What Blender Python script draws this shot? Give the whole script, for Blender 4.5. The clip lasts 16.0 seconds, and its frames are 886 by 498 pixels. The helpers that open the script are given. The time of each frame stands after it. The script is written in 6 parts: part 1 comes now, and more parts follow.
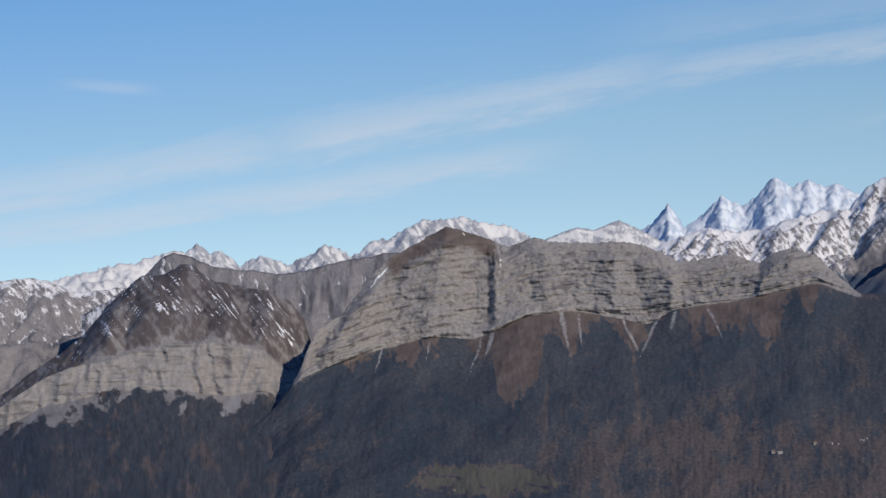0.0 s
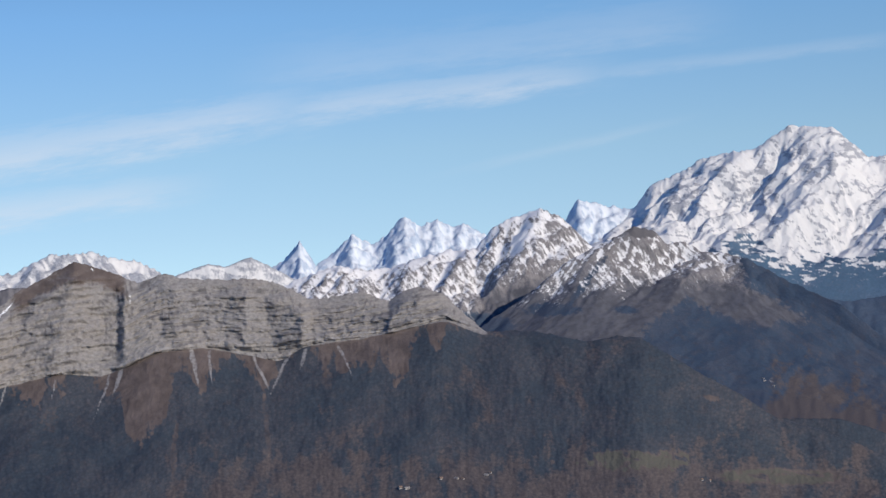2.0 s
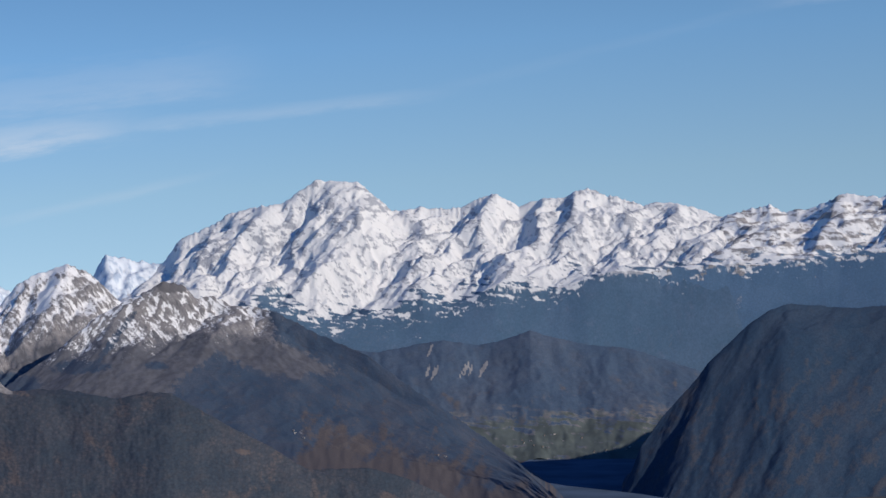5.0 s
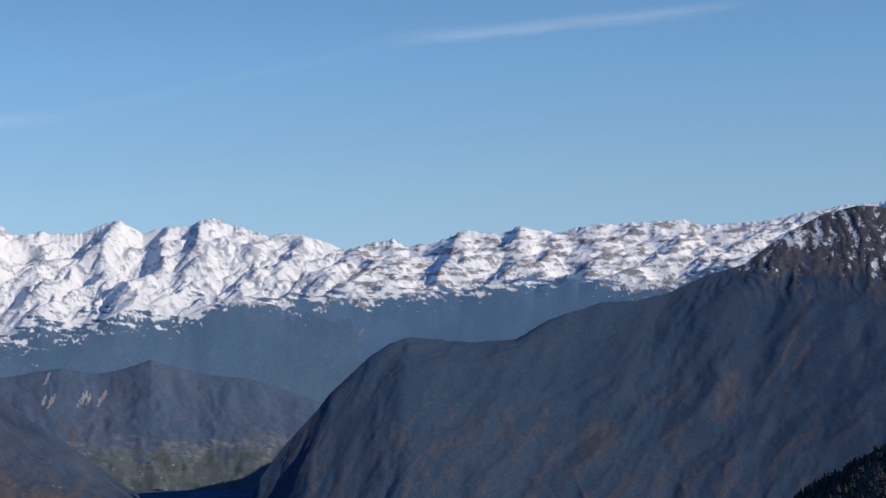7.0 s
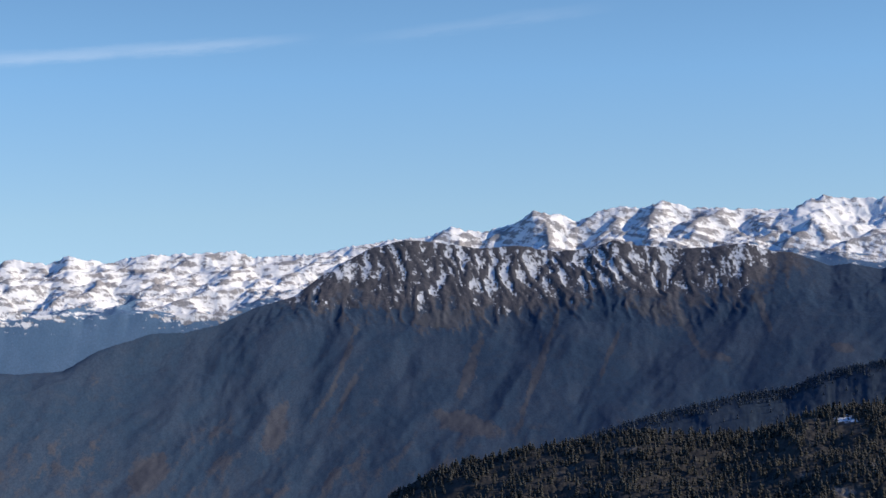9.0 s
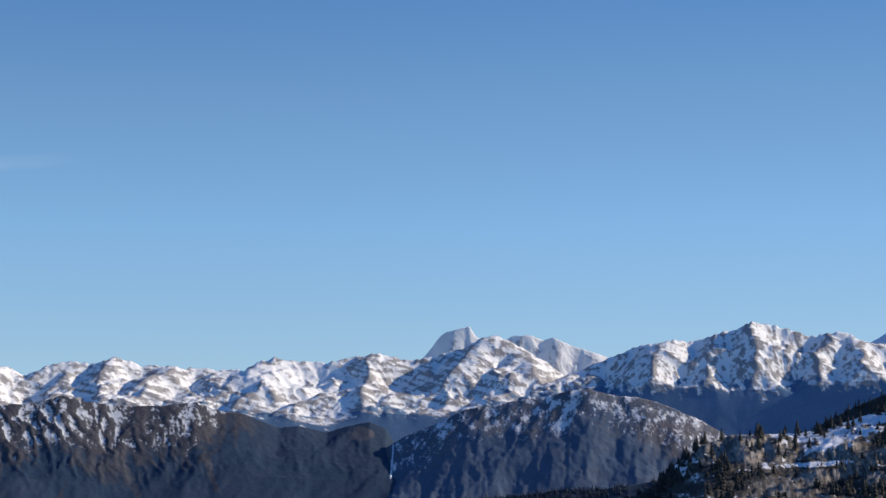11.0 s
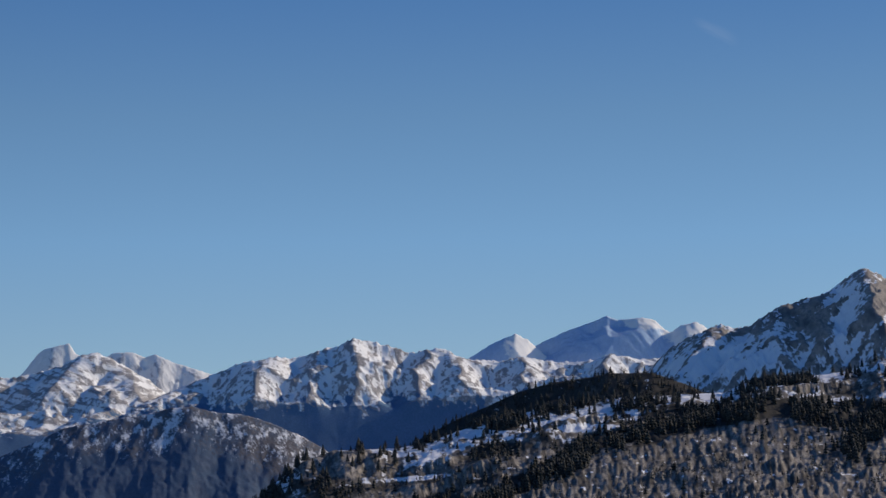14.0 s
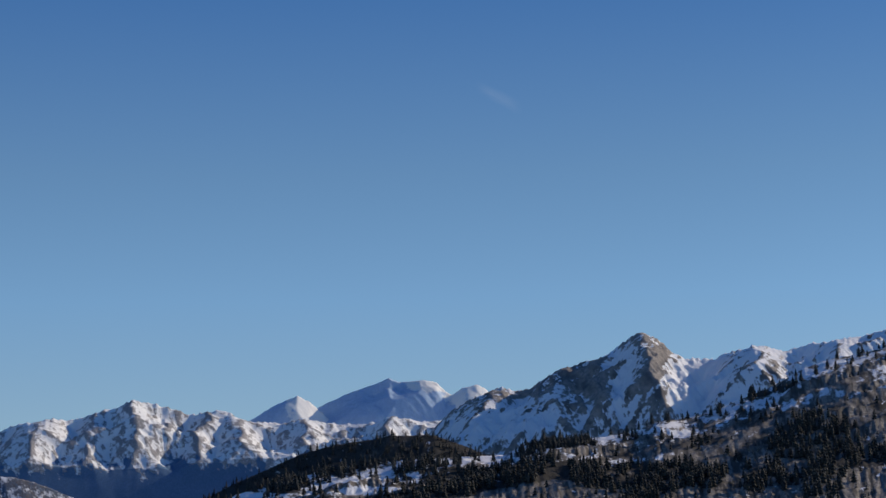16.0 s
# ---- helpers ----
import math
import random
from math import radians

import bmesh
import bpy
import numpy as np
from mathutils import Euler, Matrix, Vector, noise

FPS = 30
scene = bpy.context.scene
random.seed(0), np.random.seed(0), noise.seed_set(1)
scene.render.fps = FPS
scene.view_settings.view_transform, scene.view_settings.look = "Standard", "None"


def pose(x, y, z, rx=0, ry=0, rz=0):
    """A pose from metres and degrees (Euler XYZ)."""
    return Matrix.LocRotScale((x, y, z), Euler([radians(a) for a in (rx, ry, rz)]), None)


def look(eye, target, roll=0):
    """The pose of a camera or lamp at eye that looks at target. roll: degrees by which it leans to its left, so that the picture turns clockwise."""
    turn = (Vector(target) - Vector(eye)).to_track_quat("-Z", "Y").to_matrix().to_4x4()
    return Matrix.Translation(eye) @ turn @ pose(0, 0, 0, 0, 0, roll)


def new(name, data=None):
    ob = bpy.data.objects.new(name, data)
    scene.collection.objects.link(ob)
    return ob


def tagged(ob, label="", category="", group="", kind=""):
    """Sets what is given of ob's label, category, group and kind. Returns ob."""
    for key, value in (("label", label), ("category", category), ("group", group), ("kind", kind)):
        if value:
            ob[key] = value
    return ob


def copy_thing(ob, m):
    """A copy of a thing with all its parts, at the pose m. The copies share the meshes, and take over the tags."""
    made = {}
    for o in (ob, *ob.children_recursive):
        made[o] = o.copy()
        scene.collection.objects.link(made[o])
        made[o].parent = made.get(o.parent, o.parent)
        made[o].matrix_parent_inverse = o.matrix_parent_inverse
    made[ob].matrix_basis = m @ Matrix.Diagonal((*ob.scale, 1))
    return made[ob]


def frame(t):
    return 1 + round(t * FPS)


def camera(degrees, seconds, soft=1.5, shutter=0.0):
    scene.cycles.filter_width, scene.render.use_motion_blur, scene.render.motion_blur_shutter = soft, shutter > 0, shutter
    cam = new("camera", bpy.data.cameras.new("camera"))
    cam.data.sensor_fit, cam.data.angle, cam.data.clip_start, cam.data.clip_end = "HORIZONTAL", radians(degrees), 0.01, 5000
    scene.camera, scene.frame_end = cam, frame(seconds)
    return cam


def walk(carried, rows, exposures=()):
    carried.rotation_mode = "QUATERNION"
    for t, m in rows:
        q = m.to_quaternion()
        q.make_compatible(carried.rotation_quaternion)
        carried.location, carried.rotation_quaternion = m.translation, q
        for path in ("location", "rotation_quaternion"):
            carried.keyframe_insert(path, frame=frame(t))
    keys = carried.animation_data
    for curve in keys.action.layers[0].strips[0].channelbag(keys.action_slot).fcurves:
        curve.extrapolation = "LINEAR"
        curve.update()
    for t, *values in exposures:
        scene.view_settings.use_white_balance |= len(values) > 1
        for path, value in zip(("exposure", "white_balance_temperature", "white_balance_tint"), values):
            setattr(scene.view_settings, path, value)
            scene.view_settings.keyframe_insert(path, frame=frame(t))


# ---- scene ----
cam = camera(26.7, 16.0)
EYE = (0.0, 0.0, 330.0)


def sight(az, el, far):
    """The place that lies far metres out, at a bearing (degrees, clockwise from +y) and a height angle."""
    a, e = radians(az), radians(el)
    return Vector((far * math.sin(a), far * math.cos(a), EYE[2] + far * math.tan(e)))


# seconds, bearing, tilt, lean
PAN = [
    (0.0, 0.0, -1.234, -0.601),
    (0.5, 2.332, -1.033, -0.58),
    (1.0, 5.517, -0.402, -0.202),
    (1.5, 7.852, -0.304, 0.291),
    (2.0, 11.279, -0.145, 0.099),
    (2.5, 13.513, 0.388, 0.055),
    (3.0, 16.106, 1.063, -0.095),
    (3.2, 16.878, 1.432, -0.065),
    (5.3, 27.445, 1.858, -0.659),
    (5.5, 28.667, 2.178, -0.61),
    (6.0, 32.012, 1.402, -0.527),
    (6.5, 35.403, 2.038, -0.216),
    (7.0, 37.145, 2.365, 0.364),
    (7.5, 39.587, 2.879, 0.743),
    (8.0, 43.18, 3.271, 0.618),
    (8.5, 46.555, 3.169, 0.552),
    (9.0, 50.863, 3.421, 0.328),
    (9.5, 53.536, 3.824, 0.937),
    (10.0, 57.736, 5.194, 0.472),
    (10.2, 60.663, 6.147, 0.937),
    (12.3, 71.714, 8.861, 0.038),
    (12.5, 72.66, 8.703, -0.043),
    (13.0, 75.575, 8.935, -0.216),
    (13.5, 77.807, 8.844, -0.229),
    (14.0, 79.791, 9.092, -0.272),
    (14.5, 81.082, 8.963, -0.079),
    (15.0, 82.318, 9.032, -0.37),
    (15.5, 84.85, 9.888, -0.675),
    (16.0, 86.554, 10.928, -0.876),
]
# seconds, stops, kelvin, tint
EXPOSURES = [(0.0, -0.08, 6500, 10), (1.0, 0.08, 6500, 10), (3.0, 0.15, 6500, 10), (5.5, 0.03, 6450, 10), (7.0, 0.23, 6450, 10), (8.0, 0.36, 6500, 10), (8.5, 0.4, 6550, 10), (9.0, 0.6, 6700, 10), (9.5, 0.82, 6900, 10), (10.2, 0.77, 6900, 10),
             (12.3, 0.25, 6850, 10), (13.0, 0.2, 6900, 10), (16.0, 0.14, 6950, 10)]
walk(cam, [(t, look(EYE, sight(b, e, 1000.0), lean)) for t, b, e, lean in PAN], EXPOSURES)

# ---- world and sun ----
SUN_AZ, SUN_EL = 149.0, 26.0
world = bpy.data.worlds.new("world")
scene.world = world
world.use_nodes = True
wn, wl = world.node_tree.nodes, world.node_tree.links


def wmath(op, a, b=0.0, c=0.0):
    n = wn.new("ShaderNodeMath")
    n.operation = op
    for key, v in enumerate((a, b, c)):
        if isinstance(v, (int, float)):
            n.inputs[key].default_value = v
        else:
            wl.new(v, n.inputs[key])
    return n.outputs[0]


def wstep(v, a, b, lo=0.0, hi=1.0):
    n = wn.new("ShaderNodeMapRange")
    n.interpolation_type = "SMOOTHSTEP"
    for key, x in (("From Min", a), ("From Max", b), ("To Min", lo), ("To Max", hi)):
        n.inputs[key].default_value = x
    wl.new(v, n.inputs["Value"])
    return n.outputs[0]


coord = wn.new("ShaderNodeTexCoord").outputs["Generated"]
split = wn.new("ShaderNodeSeparateXYZ")
wl.new(coord, split.inputs[0])
# thin mountain air: the pale band at the sea's horizon lies far below the ridges
join = wn.new("ShaderNodeCombineXYZ")
wl.new(split.outputs[0], join.inputs[0])
wl.new(split.outputs[1], join.inputs[1])
wl.new(wmath("MULTIPLY_ADD", wmath("MAXIMUM", split.outputs[2], -0.05), 1.1, 0.12), join.inputs[2])
unit = wn.new("ShaderNodeVectorMath")
unit.operation = "NORMALIZE"
wl.new(join.outputs[0], unit.inputs[0])
sky = wn.new("ShaderNodeTexSky")
sky.sky_type = "NISHITA"
sky.sun_disc = False
sky.sun_elevation = radians(SUN_EL)
sky.sun_rotation = radians(SUN_AZ)
sky.altitude = 1500
sky.air_density, sky.dust_density, sky.ozone_density = 1.0, 0.1, 3.0
wl.new(unit.outputs[0], sky.inputs[0])
clear = wn.new("ShaderNodeMix")
clear.data_type, clear.blend_type = "RGBA", "MULTIPLY"
clear.inputs[0].default_value = 1.0
tint = wn.new("ShaderNodeValToRGB")
ramp = tint.color_ramp.elements
ramp[0].position, ramp[0].color = 0.0, (1.32, 1.22, 1.05, 1)
ramp[1].position, ramp[1].color = 1.0, (0.37, 0.77, 1.13, 1)
for place, colour in ((0.14, (1.34, 1.29, 1.09, 1)), (0.38, (1.12, 1.31, 1.28, 1)), (0.6, (0.91, 1.13, 1.16, 1))):
    ramp.new(place).color = colour
around = wmath("MULTIPLY", wmath("ARCTAN2", split.outputs[0], split.outputs[1]), 57.296)
swell = wmath("MULTIPLY", wmath("COSINE", wmath("MULTIPLY", wmath("SUBTRACT", around, 95.0), 0.0174533)), 0.045)
wl.new(wmath("MULTIPLY", wmath("SUBTRACT", split.outputs[2], wmath("ADD", swell, 0.005)), 1 / 0.3), tint.inputs[0])
broad = wmath("MULTIPLY_ADD", wmath("COSINE", wmath("MULTIPLY", wmath("SUBTRACT", around, 42.0), 2 * 0.0174533)), 0.06, 1.0)
away = wmath("MAXIMUM", wmath("COSINE", wmath("MULTIPLY", wmath("ADD", around, 31.0), 0.0174533)), 0.0)
deep = wmath("POWER", away, 4.0)
broad = wmath("MULTIPLY", broad, wstep(around, 68.0, 98.0, 1.0, 0.88))
shift = wn.new("ShaderNodeCombineXYZ")
for key, less in enumerate((-0.24, -0.19, -0.08)):
    wl.new(wmath("MULTIPLY_ADD", deep, less, broad), shift.inputs[key])
wash = wn.new("ShaderNodeVectorMath")
wash.operation = "MULTIPLY"
zenith = wn.new("ShaderNodeCombineXYZ")
for key, most in enumerate((0.96, 1.05, 1.16)):
    wl.new(wstep(split.outputs[2], 0.34, 0.7, 1.0, most), zenith.inputs[key])
dome = wn.new("ShaderNodeVectorMath")
dome.operation = "MULTIPLY"
wl.new(tint.outputs[0], dome.inputs[0])
wl.new(zenith.outputs[0], dome.inputs[1])
wl.new(dome.outputs[0], wash.inputs[0])
wl.new(shift.outputs[0], wash.inputs[1])
wl.new(wash.outputs[0], clear.inputs[7])
wl.new(sky.outputs[0], clear.inputs[6])
# high thin cirrus, in streaks along bearings and height angles (degrees)
bearing = wmath("MULTIPLY", wmath("ARCTAN2", split.outputs[0], split.outputs[1]), 57.296)
height = wmath("MULTIPLY", wmath("ARCSINE", split.outputs[2]), 57.296)
veil = None
for b0, e0, b1, e1, wide, strength in ((-16.0, 0.1, -5.0, 2.0, 0.8, 0.8), (-5.0, 2.0, 6.5, 4.05, 0.8, 0.95), (6.5, 4.05, 15.5, 5.2, 0.55, 0.8), (15.5, 5.2, 25.0, 6.15, 0.24, 0.3), (25.0, 6.2, 36.0, 8.75, 0.22, 0.06), (36.0, 8.78, 45.5, 9.7, 0.24, 0.32),
                                       (-15.0, -0.9, 3.0, 1.6, 0.55, 0.85), (12.0, 2.3, 18.0, 3.7, 0.2, 0.22), (6.0, 5.2, 19.0, 6.9, 0.9, 0.3), (11.5, 6.0, 13.7, 6.15, 0.28, 0.35), (-11.3, 3.85, -9.0, 3.75, 0.22, 0.45), (49.0, 9.9, 55.0, 10.7, 0.25, 0.12), (87.9, 15.8, 88.9, 15.3, 0.22, 0.1)):
    slope = (e1 - e0) / (b1 - b0)
    off = wmath("SUBTRACT", height, wmath("MULTIPLY_ADD", bearing, slope, e0 - slope * b0))
    at = wn.new("ShaderNodeCombineXYZ")
    wl.new(wmath("MULTIPLY", bearing, 0.16), at.inputs[0])
    wl.new(wmath("MULTIPLY", off, 0.9), at.inputs[1])
    at.inputs[2].default_value = e0 * 1.7
    tex = wn.new("ShaderNodeTexNoise")
    tex.inputs["Scale"].default_value, tex.inputs["Detail"].default_value, tex.inputs["Roughness"].default_value = 2.2, 6.0, 0.68
    wl.new(at.outputs[0], tex.inputs["Vector"])
    bent = wmath("MULTIPLY_ADD", wmath("SUBTRACT", tex.outputs[0], 0.5), 2.2 * wide, off)
    body = wstep(wmath("ABSOLUTE", bent), wide * 1.25, 0.0)
    fade = min(4.0, 0.6 * (b1 - b0))
    ends = wmath("MULTIPLY", wstep(bearing, b0 - fade * 0.5, b0 + fade * 0.5), wstep(bearing, b1 + fade * 0.5, b1 - fade * 0.5))
    layer = wmath("MULTIPLY", wmath("MULTIPLY", body, ends), wmath("MULTIPLY", wstep(tex.outputs[0], 0.25, 0.75, 0.5, 1.1), strength * 0.5))
    veil = layer if veil is None else wmath("MAXIMUM", veil, layer)
cirrus = wn.new("ShaderNodeMix")
cirrus.data_type = "RGBA"
wl.new(veil, cirrus.inputs[0])
wl.new(clear.outputs[2], cirrus.inputs[6])
cirrus.inputs[7].default_value = (6.7, 7.0, 7.7, 1)
wn["Background"].inputs["Strength"].default_value = 0.1
wl.new(cirrus.outputs[2], wn["Background"].inputs["Color"])

sun = new("sun", bpy.data.lights.new("sun", "SUN"))
sun.data.energy, sun.data.angle, sun.data.color = 3.4, radians(0.5), (1.0, 0.89, 0.75)
sun.matrix_world = look(tuple(sight(SUN_AZ, SUN_EL, 3000.0)), EYE)


# ---- noise ----
_rng = np.random.RandomState(7)
_perm = np.tile(_rng.permutation(256), 2)
_ga = _rng.rand(256) * 2 * np.pi
_gx, _gy = np.cos(_ga), np.sin(_ga)


def gnoise(x, y):
    """Gradient noise, about -1 to 1."""
    xi, yi = np.floor(x).astype(np.int64), np.floor(y).astype(np.int64)
    xf, yf = x - xi, y - yi
    u, v = xf * xf * xf * (xf * (xf * 6 - 15) + 10), yf * yf * yf * (yf * (yf * 6 - 15) + 10)

    def corner(dx, dy):
        h = _perm[_perm[(xi + dx) & 255] + ((yi + dy) & 255)]
        return _gx[h] * (xf - dx) + _gy[h] * (yf - dy)

    a = corner(0, 0) * (1 - u) + corner(1, 0) * u
    b = corner(0, 1) * (1 - u) + corner(1, 1) * u
    return 1.5 * (a * (1 - v) + b * v)


def fbm(x, y, octaves=5, gain=0.5):
    total, amp, norm = 0.0, 1.0, 0.0
    for k in range(octaves):
        total = total + amp * gnoise(x * 2.03 ** k + 17.3 * k, y * 2.03 ** k - 9.7 * k)
        norm += amp
        amp *= gain
    return total / norm


def ridged(x, y, octaves=5, gain=0.5):
    """Sharp crests at 1, rounded hollows near 0."""
    total, amp, norm, carry = 0.0, 1.0, 0.0, 1.0
    for k in range(octaves):
        n = 1 - np.abs(gnoise(x * 2.07 ** k + 31.1 * k, y * 2.07 ** k + 5.3 * k)) * 1.25
        n = np.clip(n, 0, 1) ** 2
        total = total + amp * n * carry
        carry = np.clip(n * 1.6, 0.25, 1)
        norm += amp
        amp *= gain
    return total / norm


def ease(x, a, b):
    """0 at a, 1 at b, smooth between; a may be above b."""
    k = np.clip((x - a) / (b - a), 0, 1)
    return k * k * (3 - 2 * k)


def spot(g, az, el, wide, high, lean=0.0):
    """A ragged patch at a bearing and height angle: 1 inside, 0 outside."""
    dx = g["az"] - az + 0.1 * g["n2"] - lean * (g["el"] - el)
    dy = g["el"] - el
    d = np.sqrt((dx / wide) ** 2 + (dy / high) ** 2) + 0.35 * g["n2"] + 0.55 * g["n3"] + (1.1 * g["n1"] if np.max(wide) > 0.9 else 0)
    return ease(d, 1.3, 0.6)


def stand(g, corners, soft=0.25):
    """A ragged patch with straight sides between its corners (bearing, height angle), given clockwise: 1 inside, 0 outside."""
    near = zero(g["az"]) + 99.0
    for (x0, y0), (x1, y1) in zip(corners, corners[1:] + corners[:1]):
        near = np.minimum(near, ((y1 - y0) * (g["az"] - x0) - (x1 - x0) * (g["el"] - y0)) / math.hypot(x1 - x0, y1 - y0))
    return ease(near + 0.18 * g["n1"] + 0.25 * g["n2"] + 0.25 * g["n3"], -soft, soft)


# ---- materials ----
def material(name):
    m = bpy.data.materials.new(name)
    m.use_nodes = True
    return m, m.node_tree.nodes, m.node_tree.links, m.node_tree.nodes["Principled BSDF"]


def mixer(nodes, links, fac, a, b):
    n = nodes.new("ShaderNodeMix")
    n.data_type = "RGBA"
    for key, v in ((0, fac), (6, a), (7, b)):
        if isinstance(v, (int, float)):
            n.inputs[key].default_value = v
        elif isinstance(v, tuple):
            n.inputs[key].default_value = (*v, 1)
        else:
            links.new(v, n.inputs[key])
    return n.outputs[2]


def maths(nodes, links, op, a, b=0.0, c=0.0):
    n = nodes.new("ShaderNodeMath")
    n.operation = op
    for key, v in enumerate((a, b, c)):
        if isinstance(v, (int, float)):
            n.inputs[key].default_value = v
        else:
            links.new(v, n.inputs[key])
    return n.outputs[0]


def tex_noise(nodes, links, vec, scale, detail=4.0, rough=0.55):
    n = nodes.new("ShaderNodeTexNoise")
    n.inputs["Scale"].default_value, n.inputs["Detail"].default_value, n.inputs["Roughness"].default_value = scale, detail, rough
    links.new(vec, n.inputs["Vector"])
    return n.outputs[0]


def remap(nodes, links, v, a, b, lo=0.0, hi=1.0):
    n = nodes.new("ShaderNodeMapRange")
    n.interpolation_type = "SMOOTHSTEP"
    for key, x in (("From Min", a), ("From Max", b), ("To Min", lo), ("To Max", hi)):
        n.inputs[key].default_value = x
    links.new(v, n.inputs["Value"])
    return n.outputs[0]


def cover_material(name, rock, rock_dark, forest, forest_warm, grass, fine=0.12, snow=(0.82, 0.84, 0.87), relief=1.2, grain=0.6, ragged=0.8, crowns=0.3, leafy=0.1, soft=0.1, mottle=0.6, earthy=0.35):
    """Bare rock under grass, forest and snow; the covers' extent comes from the mesh's own attributes, their ragged edges from noise."""
    m, nodes, links, bsdf = material(name)
    lay = nodes.new("ShaderNodeAttribute")
    lay.attribute_name = "lay"
    squeeze = nodes.new("ShaderNodeMapping")
    squeeze.inputs["Scale"].default_value = (1.0, grain, 1.0)
    links.new(lay.outputs["Vector"], squeeze.inputs["Vector"])
    pos = squeeze.outputs[0]
    n_fine = tex_noise(nodes, links, pos, fine, 5.0, 0.62)
    n_mid = tex_noise(nodes, links, pos, fine * 0.22, 4.0)
    n_big = tex_noise(nodes, links, pos, fine * 0.05, 3.0)
    jitter = maths(nodes, links, "ADD", maths(nodes, links, "SUBTRACT", n_fine, 0.5), maths(nodes, links, "MULTIPLY", maths(nodes, links, "SUBTRACT", n_mid, 0.5), 0.7))

    def mask(attribute, sharp=0.12, gain=ragged):
        a = nodes.new("ShaderNodeAttribute")
        a.attribute_name = attribute
        v = maths(nodes, links, "MULTIPLY_ADD", jitter, gain, a.outputs["Fac"])
        return remap(nodes, links, v, 0.5 - sharp, 0.5 + sharp)

    stone = mixer(nodes, links, remap(nodes, links, n_fine, 0.32, 0.68), rock_dark, rock)
    stone = mixer(nodes, links, remap(nodes, links, n_big, 0.35, 0.7, 0.0, earthy), stone, tuple(0.6 * c + 0.4 * d for c, d in zip(rock, (0.34, 0.27, 0.2))))
    wood = mixer(nodes, links, remap(nodes, links, n_mid, 0.5, 0.7, 0.0, 0.3), forest, forest_warm)
    wood = mixer(nodes, links, remap(nodes, links, n_big, 0.42, 0.62, 0.0, 0.5), wood, tuple(0.7 * c + 0.5 * d for c, d in zip(forest, forest_warm)))
    wood = mixer(nodes, links, mask("leaf", 0.22, 0.7), wood, tuple(1.12 * c for c in forest_warm))
    wood = mixer(nodes, links, remap(nodes, links, n_fine, 0.3, 0.65, mottle, 0.0), wood, tuple(0.45 * c for c in forest))
    tree = nodes.new("ShaderNodeTexVoronoi")
    tree.inputs["Scale"].default_value = crowns
    links.new(lay.outputs["Vector"], tree.inputs["Vector"])
    tone = nodes.new("ShaderNodeSeparateColor")
    links.new(tree.outputs["Color"], tone.inputs[0])
    autumn = maths(nodes, links, "MULTIPLY", remap(nodes, links, tone.outputs[0], 0.45, 0.9, 0.0, min(1.0, 2 * leafy)), remap(nodes, links, n_big, 0.35, 0.65, 0.2, 1.6 * leafy + 0.2))
    wood = mixer(nodes, links, autumn, wood, tuple(min(1, 1.25 * c) for c in forest_warm))
    # shade in the gaps between crowns, painted into the forest colour
    wood = mixer(nodes, links, remap(nodes, links, tree.outputs["Distance"], 0.25, 0.75, 0.0, leafy), wood, tuple(0.3 * c for c in forest))
    turf = mixer(nodes, links, remap(nodes, links, n_mid, 0.3, 0.7), grass, tuple(0.7 * c for c in grass))
    stone = mixer(nodes, links, mask("ledge", 0.18, 0.7), stone, tuple(0.68 * c + 0.1 * d for c, d in zip(rock_dark, grass)))
    col = mixer(nodes, links, mask("grass", 0.2), stone, turf)
    trees = mask("forest", 0.24)
    col = mixer(nodes, links, trees, col, wood)
    col = mixer(nodes, links, mask("field", 0.15, 0.5), col, mixer(nodes, links, n_mid, (0.128, 0.125, 0.108), (0.1, 0.101, 0.088)))
    col = mixer(nodes, links, mask("scar", 0.22), col, mixer(nodes, links, n_fine, tuple(min(1, 1.25 * c) for c in rock), rock))
    white = mask("snow", soft)
    col = mixer(nodes, links, white, col, snow)
    links.new(col, bsdf.inputs["Base Color"])
    bsdf.inputs["Roughness"].default_value = 0.95
    bsdf.inputs["Specular IOR Level"].default_value = 0.1
    bump = nodes.new("ShaderNodeBump")
    bump.inputs["Distance"].default_value = relief
    links.new(maths(nodes, links, "MULTIPLY_ADD", trees, -0.5, 0.7), bump.inputs["Strength"])
    links.new(mixer(nodes, links, maths(nodes, links, "MULTIPLY", white, 0.3), n_fine, n_mid), bump.inputs["Height"])
    links.new(bump.outputs[0], bsdf.inputs["Normal"])
    return m


LIMESTONE, LIMESTONE_DARK = (0.295, 0.287, 0.287), (0.2, 0.195, 0.2)
GREY_DARK = (0.17, 0.165, 0.175)
# the conifer colour is lifted and blued: haze painted into it
HAZED_CONIFER, RUSSET, TURF = (0.055, 0.073, 0.097), (0.118, 0.1, 0.098), (0.13, 0.115, 0.085)
mat_cliff = cover_material("limestone_and_forest", LIMESTONE, LIMESTONE_DARK, HAZED_CONIFER, RUSSET, (0.15, 0.124, 0.118), 0.2, relief=2.2, grain=1.5, crowns=0.3, leafy=0.2, mottle=0.4)
mat_pyramid = cover_material("brown_alp_and_limestone", LIMESTONE, LIMESTONE_DARK, HAZED_CONIFER, RUSSET, (0.132, 0.115, 0.116), 0.14, soft=0.2, crowns=0.3, leafy=0.2)
